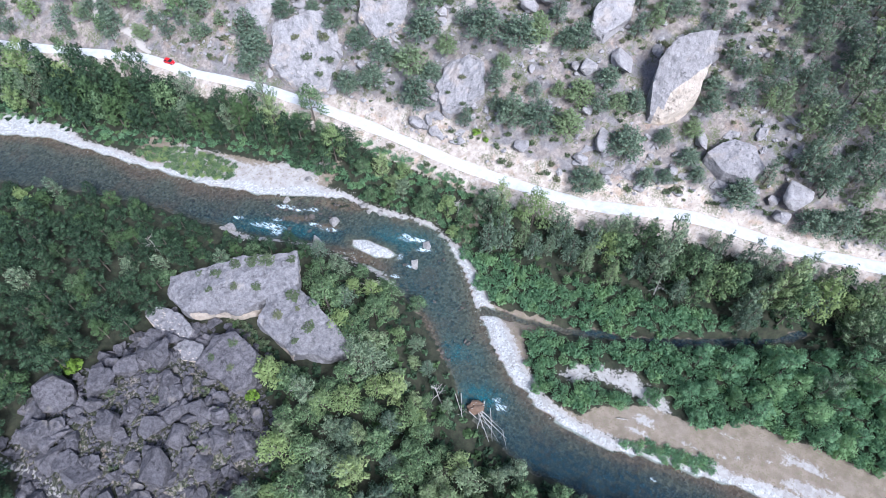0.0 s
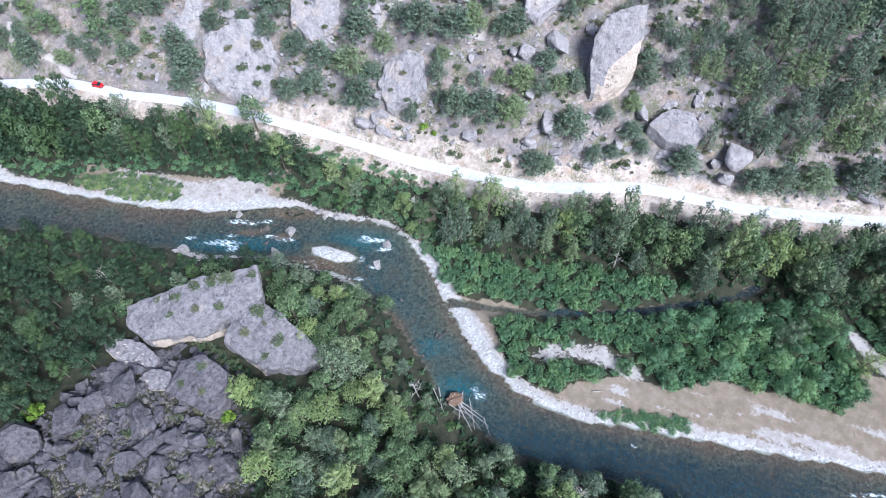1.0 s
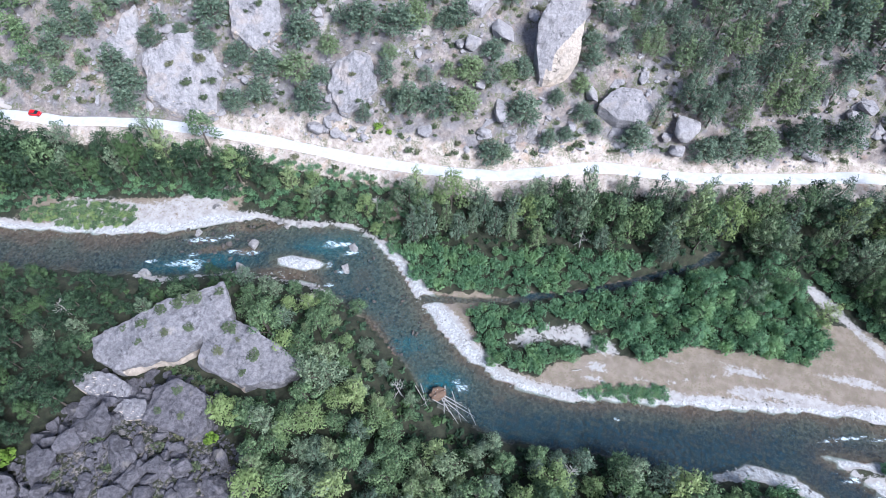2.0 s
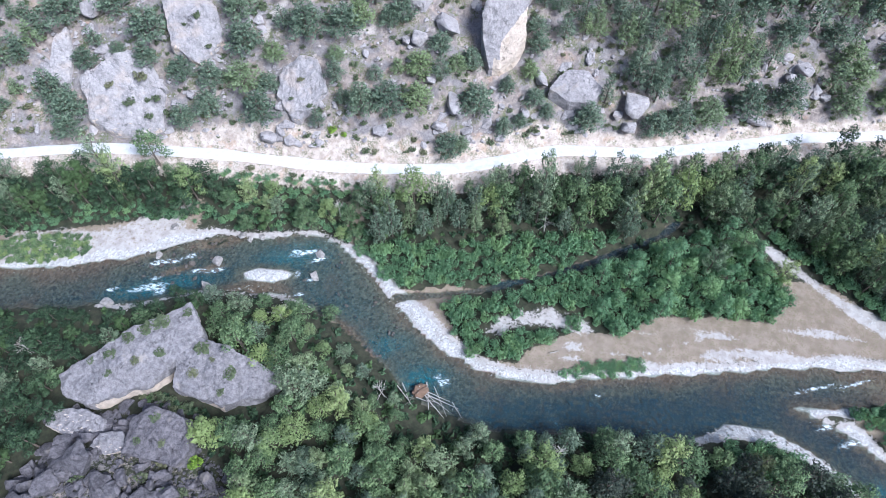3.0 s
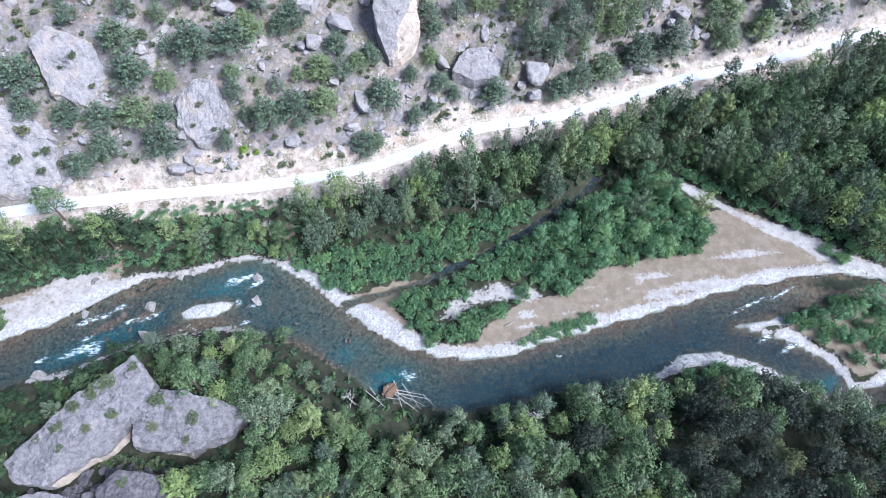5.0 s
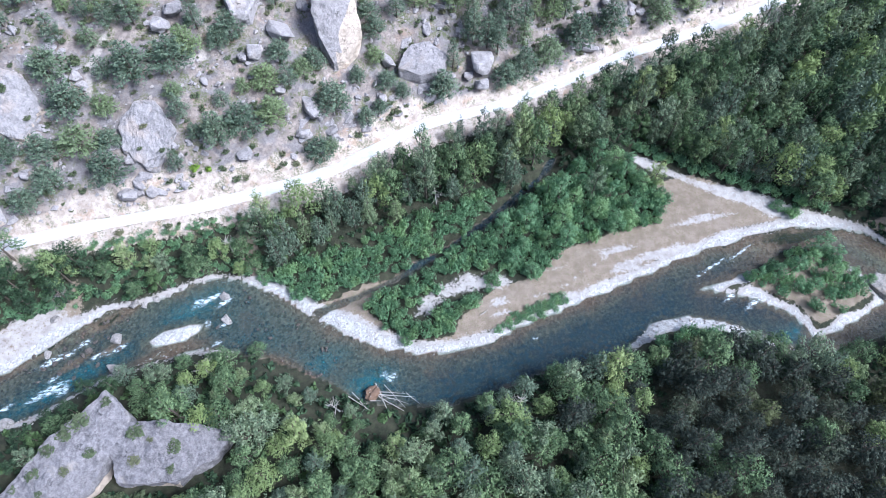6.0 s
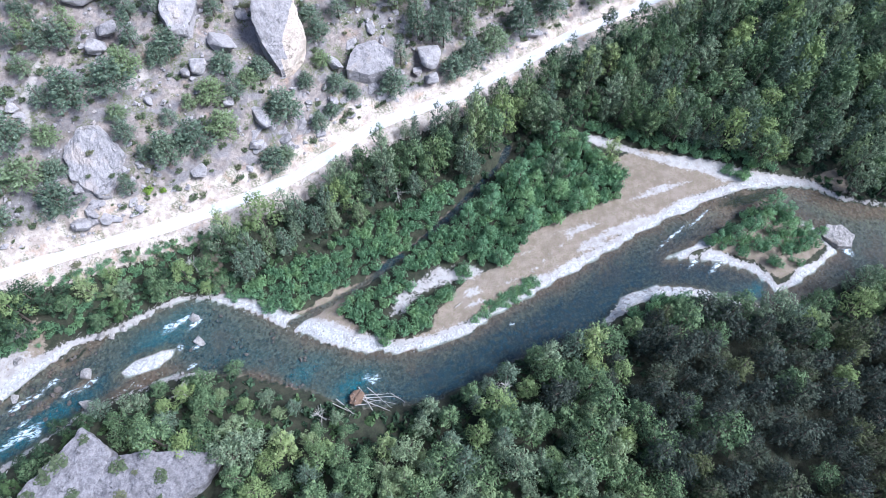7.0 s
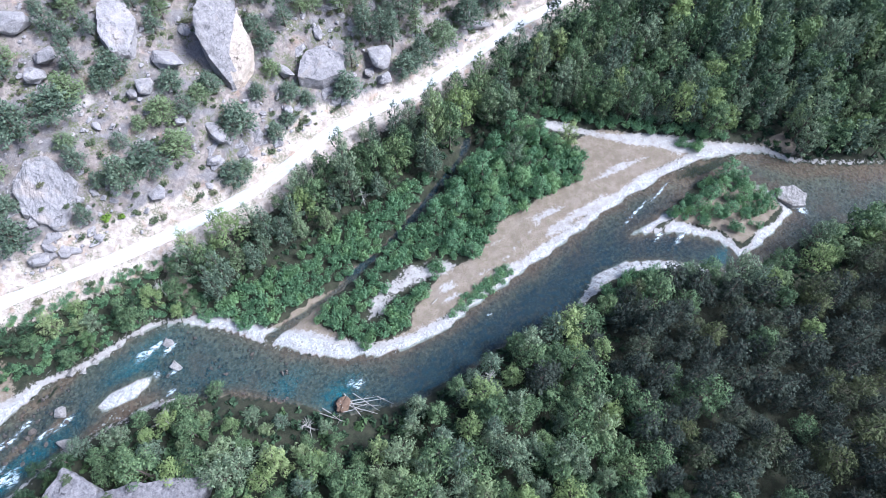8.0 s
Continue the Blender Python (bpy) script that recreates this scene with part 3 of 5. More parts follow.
def hull_rock(points, cuts, rough, paint, name="boulder", size=3.0, fresh=None, worn=0.35):
    """A broken block: the hull of some points, cut finer and roughened."""
    bm = bmesh.new()
    for q in points:
        bm.verts.new(q)
    hull = bmesh.ops.convex_hull(bm, input=bm.verts)
    loose = {g for g in hull["geom_interior"] + hull["geom_unused"] if isinstance(g, bmesh.types.BMVert)}
    bmesh.ops.delete(bm, geom=list(loose), context="VERTS")
    bmesh.ops.triangulate(bm, faces=bm.faces)
    for _ in range(cuts):
        bmesh.ops.subdivide_edges(bm, edges=bm.edges, cuts=1, use_grid_fill=True)
        bmesh.ops.triangulate(bm, faces=bm.faces)
    bmesh.ops.smooth_vert(bm, verts=bm.verts, factor=worn, use_axis_x=True, use_axis_y=True, use_axis_z=True)
    bm.normal_update()
    moves = []
    for v in bm.verts:
        q = v.co / size
        ridge = 1 - abs(noise.noise(q * 0.9 + Vector((3, 1, 7)))) * 2
        step = noise.cell(Vector((q.x * 0.8, q.y * 0.55, q.z * 1.2)) + Vector((0.3, 0.3, 0.3)) * noise.noise(q * 1.7))
        d = 0.85 * noise.fractal(q, 0.9, 2.2, 6) + 0.35 * ridge + 0.14 * step
        moves.append(v.normal * d * rough)
    for v, d in zip(bm.verts, moves):
        v.co += d
    bm.normal_update()
    me = mesh_from_bm(name, bm, paint)
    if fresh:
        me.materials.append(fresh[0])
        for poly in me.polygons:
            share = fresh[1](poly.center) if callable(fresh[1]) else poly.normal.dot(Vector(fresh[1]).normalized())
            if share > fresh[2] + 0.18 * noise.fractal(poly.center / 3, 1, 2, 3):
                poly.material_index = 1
    return me


def spread_points(n, dims, boxy=0.55):
    q = rng.normal(size=(n, 3))
    q /= np.abs(q).max(1, keepdims=True) ** boxy * np.linalg.norm(q, axis=1, keepdims=True) ** (1 - boxy)
    return [tuple(v) for v in q * np.array(dims) / 2 * rng.uniform(0.85, 1.0, (n, 1))]


ROCK_FEET = []   # x, y, radius kept free of trees


def slab(tops, drop, shrink, cuts, rough, paint, label, fresh=None, size=3.0, name="boulder", lift=0.0, ridge=()):
    """A large block with the given rim of its upper face, going down into the ground."""
    tops = np.array(tops, float)
    mid = tops[:, :2].mean(0)
    low = tops.copy()
    low[:, :2] = mid + (tops[:, :2] - mid) * shrink
    low[:, 2] = np.minimum(height(low[:, 0], low[:, 1]) - 1.5, tops[:, 2] - drop)
    belly = (tops + low) / 2
    belly[:, :2] = mid + (belly[:, :2] - mid) * 1.03
    crown = np.array([[*mid, tops[:, 2].mean() + lift], *ridge])
    me = hull_rock([tuple(v) for v in np.concatenate([tops, low, belly, crown])], cuts, rough, paint, name, size, fresh)
    span = np.hypot(*(tops[:, :2] - mid).T)
    if span.mean() < 7:
        ROCK_FEET.append((mid[0], mid[1], span.mean() * 0.85))
    return tagged(new(name, me), label, "boulder")


GIANT_A = [(-94.4, 38.8, 9.0), (-81.0, 50.0, 13.0), (-66.8, 58.3, 15.5), (-62.4, 52.2, 13.5), (-66.5, 45.7, 12.5), (-72.0, 39.3, 10.0), (-85.0, 33.0, 9.0), (-90.7, 33.9, 8.8)]
GIANT_B = [(-65.3, 51.2, 12.5), (-55.6, 49.4, 13.5), (-40.9, 45.4, 8.5), (-46.5, 40.3, 8.5), (-54.5, 36.8, 9.0), (-66.0, 39.0, 10.5), (-66.8, 46.0, 12.5)]
BLOCK_C = [(-72.1, 31.0, 11.0), (-67.3, 33.8, 13.5), (-59.5, 31.9, 13.5), (-56.9, 25.6, 11.5), (-59.1, 22.3, 10.8), (-71.7, 23.4, 11.0)]
giant_a = slab(GIANT_A, 9, 0.9, 5, 0.75, LIMESTONE, "huge grey limestone slab with tufts of scrub on top", (CREAM_STONE, lambda q: min(8.2 - q.z, q.x + 84), 0.2), 4.0, lift=1.4)
giant_b = slab(GIANT_B, 9, 0.92, 5, 0.8, LIMESTONE, "huge cracked limestone block tapering to a point", (CREAM_STONE, lambda q: min(6.8 - q.z, -54 - q.x), 0.2), 4.0, lift=1.5)
block_c = slab(BLOCK_C, 6, 0.95, 4, 0.6, RUBBLE_STONE, "big tilted grey block above the rubble", None, 3.0, lift=0.8)
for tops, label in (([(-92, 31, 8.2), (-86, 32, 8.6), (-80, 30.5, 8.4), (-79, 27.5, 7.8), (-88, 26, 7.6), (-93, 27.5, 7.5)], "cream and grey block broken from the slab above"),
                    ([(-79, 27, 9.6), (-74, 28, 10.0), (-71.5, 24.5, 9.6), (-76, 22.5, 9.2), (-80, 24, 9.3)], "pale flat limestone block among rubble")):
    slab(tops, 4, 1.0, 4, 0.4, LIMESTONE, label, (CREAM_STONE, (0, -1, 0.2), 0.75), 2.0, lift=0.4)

# the slope's boulders and outcrops: rims of their upper faces
BIG = [(-4.5, 149.0, 41.6), (-1.8, 151.3, 43.6), (5.2, 154.2, 45.4), (6.2, 150.2, 38.9), (6.8, 145.8, 32.0), (4.7, 142.6, 27.8), (0.6, 139.2, 24.3), (-2.7, 138.7, 24.8), (-5.2, 142.5, 31.8), (-5.9, 146.0, 37.0)]


def broken_side(q):
    """How far a place lies inside the boulder's fresh break."""
    below = 0.74 * (q.x - 0.3) - 0.67 * (q.y - 143.0)
    return max(min(below, q.x - 0.1), min(140.2 - q.y, q.x + 1.6))


slab(BIG, 10, 0.94, 5, 0.4, SLOPE_STONE, "towering grey boulder with a fresh cream broken face", (CREAM_STONE, broken_side, 0.0), 3.2, lift=1.0)
FLAT = [(15.5, 136.5, 21.0), (17.9, 140.1, 23.2), (20.5, 141.9, 24.0), (26.1, 142.1, 24.0), (30.8, 138.5, 20.8), (28.4, 135.2, 18.6), (21.8, 134.4, 18.6)]
slab(FLAT, 5, 0.95, 4, 0.3, SLOPE_STONE, "smooth rounded grey boulder lying on the slope", None, 3.0, lift=1.3)
CLIFF = [(-120.3, 121.3, 21.8), (-115.1, 126.0, 24.5), (-107.8, 130.8, 26.2), (-100.5, 128.1, 22.9), (-96.7, 121.9, 17.4), (-96.3, 114.3, 12.6), (-102.9, 111.1, 11.2), (-110.1, 110.7, 12.5), (-116.5, 112.6, 15.2)]
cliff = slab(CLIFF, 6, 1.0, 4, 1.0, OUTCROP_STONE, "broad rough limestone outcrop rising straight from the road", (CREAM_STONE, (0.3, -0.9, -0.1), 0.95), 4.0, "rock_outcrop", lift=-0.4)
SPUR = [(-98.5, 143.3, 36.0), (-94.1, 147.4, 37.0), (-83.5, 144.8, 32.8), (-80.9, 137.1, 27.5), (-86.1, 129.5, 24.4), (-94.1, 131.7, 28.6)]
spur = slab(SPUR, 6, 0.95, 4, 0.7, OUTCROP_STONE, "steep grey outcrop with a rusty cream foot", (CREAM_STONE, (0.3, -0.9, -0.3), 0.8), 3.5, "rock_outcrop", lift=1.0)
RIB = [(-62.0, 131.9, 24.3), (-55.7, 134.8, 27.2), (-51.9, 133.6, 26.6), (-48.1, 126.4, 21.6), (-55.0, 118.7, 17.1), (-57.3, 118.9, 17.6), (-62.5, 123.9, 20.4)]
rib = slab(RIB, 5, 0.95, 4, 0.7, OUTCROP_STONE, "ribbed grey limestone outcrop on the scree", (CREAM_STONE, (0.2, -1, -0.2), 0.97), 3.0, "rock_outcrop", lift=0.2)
TOP = [(-28.4, 155.3, 39.5), (-26.0, 162.5, 42.8), (-20.2, 165.6, 42.2), (-18.7, 158.2, 38.2), (-22.8, 150.3, 36.1), (-27.2, 150.3, 36.7)]
slab(TOP, 5, 0.95, 4, 0.5, SLOPE_STONE, "flat split limestone slab high on the slope", None, 3.0, lift=0.6)
LEFT = [(-131.2, 121.3, 21.9), (-129.4, 130.4, 27.8), (-127.3, 134.8, 28.6), (-124.3, 128.2, 24.5), (-125.8, 120.3, 18.8)]
slab(LEFT, 5, 0.95, 4, 0.7, OUTCROP_STONE, "weathered grey outcrop between pines", None, 3.0, "rock_outcrop", lift=0.5)

# single stones: x, y, length, depth
STONES = [(13.8, 140.6, 5.6, 6.5), (-11.7, 128.5, 4.7, 8.6), (-7.4, 123.1, 5.0, 3.7), (-31.5, 118.5, 5.0, 4.6), (-15.2, 122.5, 5.0, 3.3), (-18.9, 133.9, 3.4, 3.7),
          (-23.3, 142.7, 5.2, 4.8), (-27.1, 142.2, 2.8, 3.5), (-14.0, 147.8, 10.5, 8.0), (9.2, 131.0, 3.1, 3.4), (7.7, 135.0, 2.1, 3.1), (36.4, 134.7, 3.2, 3.6),
          (39.9, 131.8, 5.0, 5.0), (77.8, 140.4, 6.8, 3.1), (67.5, 154.8, 2.7, 3.9), (-63.7, 114.6, 6.1, 4.6), (-60.1, 116.1, 3.5, 4.0), (-58.0, 114.3, 3.5, 3.2)]
STONES += [(59.1, 151.8, 2.6, 2.6), (90.7, 155.4, 5.1, 6.1), (86.9, 153.3, 3.6, 4.8), (123.9, 158.8, 8.8, 8.8), (41.3, 137.0, 8.1, 8.0), (-88.6, 123.0, 2.6, 4.1),
           (-49.6, 128.9, 3.1, 3.1), (-121.2, 140.6, 6.1, 6.1), (-132.7, 138, 4.1, 6.0), (-46.9, 151.5, 4.5, 3.0), (-42.9, 155.3, 6.4, 5.4), (-47.0, 152.3, 6.1, 5.1),
           (-46.4, 164.3, 10.0, 6.3), (2.4, 131.8, 2.4, 2.2), (-38, 137.5, 3.2, 2.6), (-70, 121, 3, 2.4), (-36, 116.2, 2.2, 1.8), (98, 149.5, 3.5, 3.0), (110, 160, 5, 4)]
STONE_KINDS = [hull_rock(spread_points(16, (1, 1, 0.8)), 2, 0.035, SLOPE_STONE, "boulder", 0.35) for _ in range(8)]
for k, (x, y, long, wide) in enumerate(STONES):
    ob = new("boulder", STONE_KINDS[k % 8])
    tall = min(long, wide) * 0.85 + 0.6
    ob.matrix_world = pose(x, y, float(height(x, y)) + tall * 0.3, rng.uniform(-12, 12), rng.uniform(-12, 12), rng.uniform(-20, 20)) @ Matrix.Diagonal((long, wide * 1.1, tall, 1))
    tagged(ob, "large grey limestone boulder on the slope" if long > 4.5 else "grey limestone boulder half sunk in scree", "boulder", "boulders on the slope")
    ROCK_FEET.append((x, y, max(long, wide) * 0.55))

# low ledges and half-buried blocks of the slope
LEDGE_KINDS = [hull_rock(spread_points(13, (1, 1, 0.7), 0.7), 2, 0.05, SLOPE_STONE, "rock_ledge", 0.4) for _ in range(8)]
made = 0
while made < 215:
    x, y = rng.uniform(-135, 125), rng.uniform(105, 178)
    up = float(beside(ROAD, x, y))
    if not 4.5 < up < 50 or float(grain(x, y, 15, 93)) < -0.1 or (x > 38 and rng.random() < 0.6):
        continue
    a, b = rng.uniform(1.4, 5.6), rng.uniform(1.2, 4.2)
    ob = new("rock_ledge", LEDGE_KINDS[made % 8])
    ob.matrix_world = pose(x, y, float(height(x, y)) + 0.04 * b, 26, 0, 0) @ pose(0, 0, 0, rng.uniform(-12, 12), rng.uniform(-12, 12), rng.uniform(-40, 40)) @ Matrix.Diagonal((a, b, b * 0.8, 1))
    tagged(ob, "half-buried grey limestone ledge in pale scree", "rock", "rock ledges of the slope")
    made += 1

# rubble of fallen blocks on the wooded bank
RUBBLE_KINDS = [hull_rock(spread_points(13, (1, 1, 0.85), 0.6), 2, 0.055, RUBBLE_STONE, "boulder", 0.4, worn=0.12) for _ in range(12)]


def rubble_block(x, y, size, k, label):
    ob = new("boulder", RUBBLE_KINDS[k % 12])
    a = rng.uniform(0.75, 1.3, 3) * size
    ob.matrix_world = pose(x, y, float(height(x, y)) + size * 0.18, rng.uniform(-30, 30), rng.uniform(-30, 30), rng.uniform(0, 360)) @ Matrix.Diagonal((*a, 1))
    tagged(ob, label, "boulder", "fallen blocks of the rock fall")


for k, (x, y, size) in enumerate([(-62.4, 0.5, 9.0), (-95, 2, 10.5), (-88, 9, 7.5), (-80, 20, 8.5), (-85, 15, 6.5), (-72, 16, 7), (-78, 2, 7.5), (-69, 7, 6), (-91, -7, 6.5), (-82, -9, 6),
                                  (-64, 15, 5.5), (-55, 12, 5), (-58, 6, 4.5), (-75, -8, 7), (-50, 14, 5), (-66, -10, 6), (-87, 23, 6), (-52, 20, 4.5)]):
    rubble_block(x, y, size, k, "massive grey block in the rock fall")
placed = 0
while placed < 280:
    x, y = rng.uniform(-102, -40), rng.uniform(-22, 36)
    inner = -float(far_from(RUBBLE, x, y, True))
    if inner > -1.0 and float(far_from(TRAIL, x, y)) > 2.0:
        rubble_block(x, y, rng.uniform(1.2, 3.0) + 3.4 * rng.random() ** 3, placed, "grey angular block in a heap of rubble")
        placed += 1

for k, (x, y, size) in enumerate([(-88, 30, 3.6), (-84, 30.5, 2.8), (-77.5, 34.5, 3.4), (-74, 35.5, 2.6), (-71, 36.5, 2.2), (-81, 31.5, 3.0), (-68, 36, 2.8), (-92, 31, 2.4), (-69, 33, 2.4), (-75, 31.5, 3.0),
                                  (-64, 34.5, 2.6), (-60, 34.5, 2.0), (-54, 33, 2.2), (-80, 27, 3.4), (-84, 26.5, 2.8), (-95, 29, 2.6)]):
    rubble_block(x, y, size, k + 5, "grey angular block wedged below the great slabs")

# stones in the river: x, y, length
RIVER_KINDS = [hull_rock(spread_points(14, (1, 1, 0.7)), 2, 0.04, RIVER_STONE, "river_rock", 0.4) for _ in range(6)]
IN_WATER = [(-43.6, 84.6, 3.4), (-43.4, 77.6, 3.6), (-71.6, 78.4, 3.6), (-88.6, 78.2, 2.8), (-67.2, 87.8, 3.0), (-64.7, 86.9, 2.4), (-61.4, 88.0, 2.2), (-49.1, 90.4, 1.5),
            (-55.0, 89.4, 1.6), (-58.4, 88.3, 1.4), (-96.8, 62.3, 4.2), (-72.2, 69.5, 4.4), (-87.4, 87.6, 3.0), (-80, 76, 2.0), (-83, 75, 1.6), (-77, 79, 1.6), (-75, 74.5, 1.4),
            (-85.5, 72.5, 1.8), (-79, 71.8, 1.2), (-46, 76, 1.5), (-47.5, 79.8, 1.2), (-33, 70, 1.6), (-30, 67, 1.2), (-36, 73, 1.4), (-26, 71, 1.3), (-69, 84, 1.2), (-92, 78.5, 1.4)]
IN_WATER += [(-87, 75.5, 2.2), (-84.5, 79.2, 1.8), (-81.5, 73.6, 2.0), (-78.5, 77.2, 2.3), (-76, 72.6, 1.8), (-90.5, 71.2, 1.6), (-89.5, 74.6, 1.9), (-82, 70.4, 1.5), (-74, 79.6, 1.6), (-71, 75.6, 1.8), (-94, 75.4, 1.5), (-86.4, 70.6, 1.3)]
WET_KINDS = [hull_rock(spread_points(14, (1, 1, 0.7)), 2, 0.05, WET_STONE, "river_rock", 0.4) for _ in range(4)]
for k, (x, y, size) in enumerate(IN_WATER):
    ob = new("river_rock", RIVER_KINDS[k % 6] if k < 13 else WET_KINDS[k % 4])
    ob.matrix_world = pose(x, y, max(float(height(x, y)), -0.35) + 0.16 * size, rng.uniform(-10, 10), rng.uniform(-10, 10), rng.uniform(0, 360)) @ Matrix.Diagonal((size, size * rng.uniform(0.7, 1), size * 0.75, 1))
    tagged(ob, "rounded pale river boulder washed by the current" if k < 13 else "dark wet stone breaking the rapids", "rock", "boulders in the river")
slab([(126.5, 47.5, 1.6), (129, 50, 2.6), (133, 48.3, 2.4), (135, 44.6, 1.5), (132, 42, 1.2), (128.5, 43.2, 1.6)], 2.5, 1.0, 4, 0.3, RIVER_STONE, "big pale boulder at the head of the gravel island", None, 2.0, "river_rock")


def scatter_stones(name, label, where, count, box, low, high, paint, seed):
    """Loose stones too many to count, one mesh."""
    r = np.random.default_rng(seed)
    x, y = r.uniform(box[0], box[1], count * 8), r.uniform(box[2], box[3], count * 8)
    keep = np.flatnonzero(where(x, y))[:count]
    x, y = x[keep], y[keep]
    base = np.array([(1, 0, 0), (0, 1, 0), (-1, 0, 0), (0, -1, 0), (0.1, 0.1, 0.75), (0, 0, -0.5), (0.65, 0.6, 0.35), (-0.6, 0.55, 0.4)])
    tri = np.array([(0, 6, 4), (6, 1, 4), (1, 7, 4), (7, 2, 4), (2, 3, 4), (3, 0, 4), (0, 1, 6), (1, 2, 7), (1, 0, 5), (2, 1, 5), (3, 2, 5), (0, 3, 5)])
    size = (low + (high - low) * r.random(len(x)) ** 3)[:, None, None] * r.uniform(0.6, 1.1, (len(x), 1, 3)) / 2
    v = base[None] * r.uniform(0.75, 1.25, (len(x), 8, 3)) * size
    a = r.uniform(0, 6.28, len(x))[:, None]
    px, py = v[..., 0] * np.cos(a) - v[..., 1] * np.sin(a), v[..., 0] * np.sin(a) + v[..., 1] * np.cos(a)
    v = np.stack([px + x[:, None], py + y[:, None], v[..., 2] + (height(x, y) + size[:, 0, 2] * 0.3)[:, None]], -1)
    f = tri[None] + 8 * np.arange(len(x))[:, None, None]
    ob = new(name, mesh_of(name, v.reshape(-1, 3), f.reshape(-1, 3), paint))
    return tagged(ob, label, "stones", kind="stuff")


scatter_stones("scree_stones", "loose grey stones lying on the scree slope", lambda x, y: (beside(ROAD, x, y) > 3.5) & (beside(ROAD, x, y) < 75) & (grain(x, y, 11, 91) > -0.25), 5200, (-170, 150, 90, 240), 0.25, 2.3, SLOPE_STONE, 11)
scatter_stones("rubble_stones", "small grey rubble filling the rock fall", lambda x, y: far_from(RUBBLE, x, y, True) < 0, 3000, (-102, -40, -22, 36), 0.5, 2.0, RUBBLE_STONE, 12)
scatter_stones("gravel_stones", "pale cobbles along the river's edge", lambda x, y: (np.abs(beside(NORTH_BANK, x, y) - 1.2) < 2.4) & (height(x, y) > -0.25), 3000, (-190, 150, 40, 95), 0.15, 0.6, RIVER_STONE, 13)
scatter_stones("bank_stones", "stones along the wooded bank's gravel", lambda x, y: (np.abs(beside(SOUTH_BANK, x, y)) < 2.5) & (((x > -100) & (x < -42)) | ((x > 52) & (x < 98))) & (height(x, y) > -0.3), 1200, (-100, 110, 25, 75), 0.3, 1.0, RIVER_STONE, 14)
scatter_stones("bed_stones", "boulders breaking the shallow water", lambda x, y: (beside(NORTH_BANK, x, y) < -2) & (beside(SOUTH_BANK, x, y) > 1) & ((np.abs(x + 80) < 13) | (np.abs(x + 32) < 16) & (grain(x, y, 6, 92) > 0)), 420, (-95, -15, 45, 92), 0.5, 1.6, WET_STONE, 15)


# ---- trees and shrubs ----
def leaves(at, face, size, r, long=1.0, along=None):
    """Small leaf sprays with a dropped tip each."""
    n = len(at)
    if along is not None:
        face = face - along * ((face * along).sum(1) / (along * along).sum(1))[:, None] * 0.4
    face = face / np.linalg.norm(face, axis=1, keepdims=True)
    t = np.cross(face, r.normal(size=(n, 3)))
    t /= np.linalg.norm(t, axis=1, keepdims=True)
    if along is not None:
        t = along + r.normal(size=(n, 3)) * 0.35
        t -= face * (t * face).sum(1, keepdims=True)
        t /= np.linalg.norm(t, axis=1, keepdims=True)
    b = np.cross(face, t)
    s = size[:, None] * 0.5
    j = lambda: r.uniform(0.6, 1.25, (n, 1))
    v = np.stack([at + t * s * long * j() - face * s * 0.3, at - t * s * long * 0.7 * j() + b * s * 1.1 * j(), at - t * s * long * 0.7 * j() - b * s * 1.1 * j()], 1)
    f = np.arange(3 * n).reshape(n, 3)
    return v.reshape(-1, 3), f


def limb(a, b, ra, rb, sides=5):
    a, b = np.array(a, float), np.array(b, float)
    d = (b - a) / np.linalg.norm(b - a)
    u = np.cross(d, (0.3, 0.9, 0.2))
    u /= np.linalg.norm(u)
    w = np.cross(d, u)
    ang = np.arange(sides) * 2 * np.pi / sides
    ring = np.cos(ang)[:, None] * u + np.sin(ang)[:, None] * w
    v = np.concatenate([a + ring * ra, b + ring * rb])
    f = [(i, (i + 1) % sides, sides + (i + 1) % sides, sides + i) for i in range(sides)] + [tuple(range(2 * sides - 1, sides - 1, -1))]
    return v, f


def join(pieces):
    vs, fs, k = [], [], 0
    for v, f in pieces:
        vs.append(v)
        fs += [tuple(int(i) + k for i in q) for q in f]
        k += len(v)
    return np.concatenate(vs), fs


def clothe(r, boughs, count, spray, flat=0.85, jitter=0.15):
    """Leaf sprays round tapering boughs; each bough is its start, its tip and its thickness."""
    boughs = np.array(boughs, float)
    a, b, thick = boughs[:, :3], boughs[:, 3:6], boughs[:, 6]
    span = np.linalg.norm(b - a, axis=1)
    share = (span + thick) * thick
    pick = r.choice(len(boughs), count, p=share / share.sum())
    w = r.uniform(0.0, 1.0, count) ** 0.75
    way = ((b - a) / span[:, None])[pick]
    q = r.normal(size=(count, 3))
    q -= way * (q * way).sum(1, keepdims=True) * (1 - 0.75 * w[:, None] ** 3)
    q[:, 2] = np.abs(q[:, 2]) * 0.95 - 0.3 * np.abs(r.normal(size=count))
    q /= np.linalg.norm(q, axis=1, keepdims=True)
    girth = thick[pick] * (0.4 + 0.75 * np.sin(np.pi * (0.12 + 0.72 * w)))
    at = a[pick] + (b - a)[pick] * w[:, None] + q * (girth * r.uniform(0.84, 1.08, count))[:, None] * np.array([1, 1, flat])
    face = q * 0.9 + way * 0.25 * w[:, None] + np.array([0, 0, 0.3]) + r.normal(size=q.shape) * jitter
    return leaves(at, face, spray * r.uniform(0.6, 1.2, count), r, 1.2, way + q * 0.5)


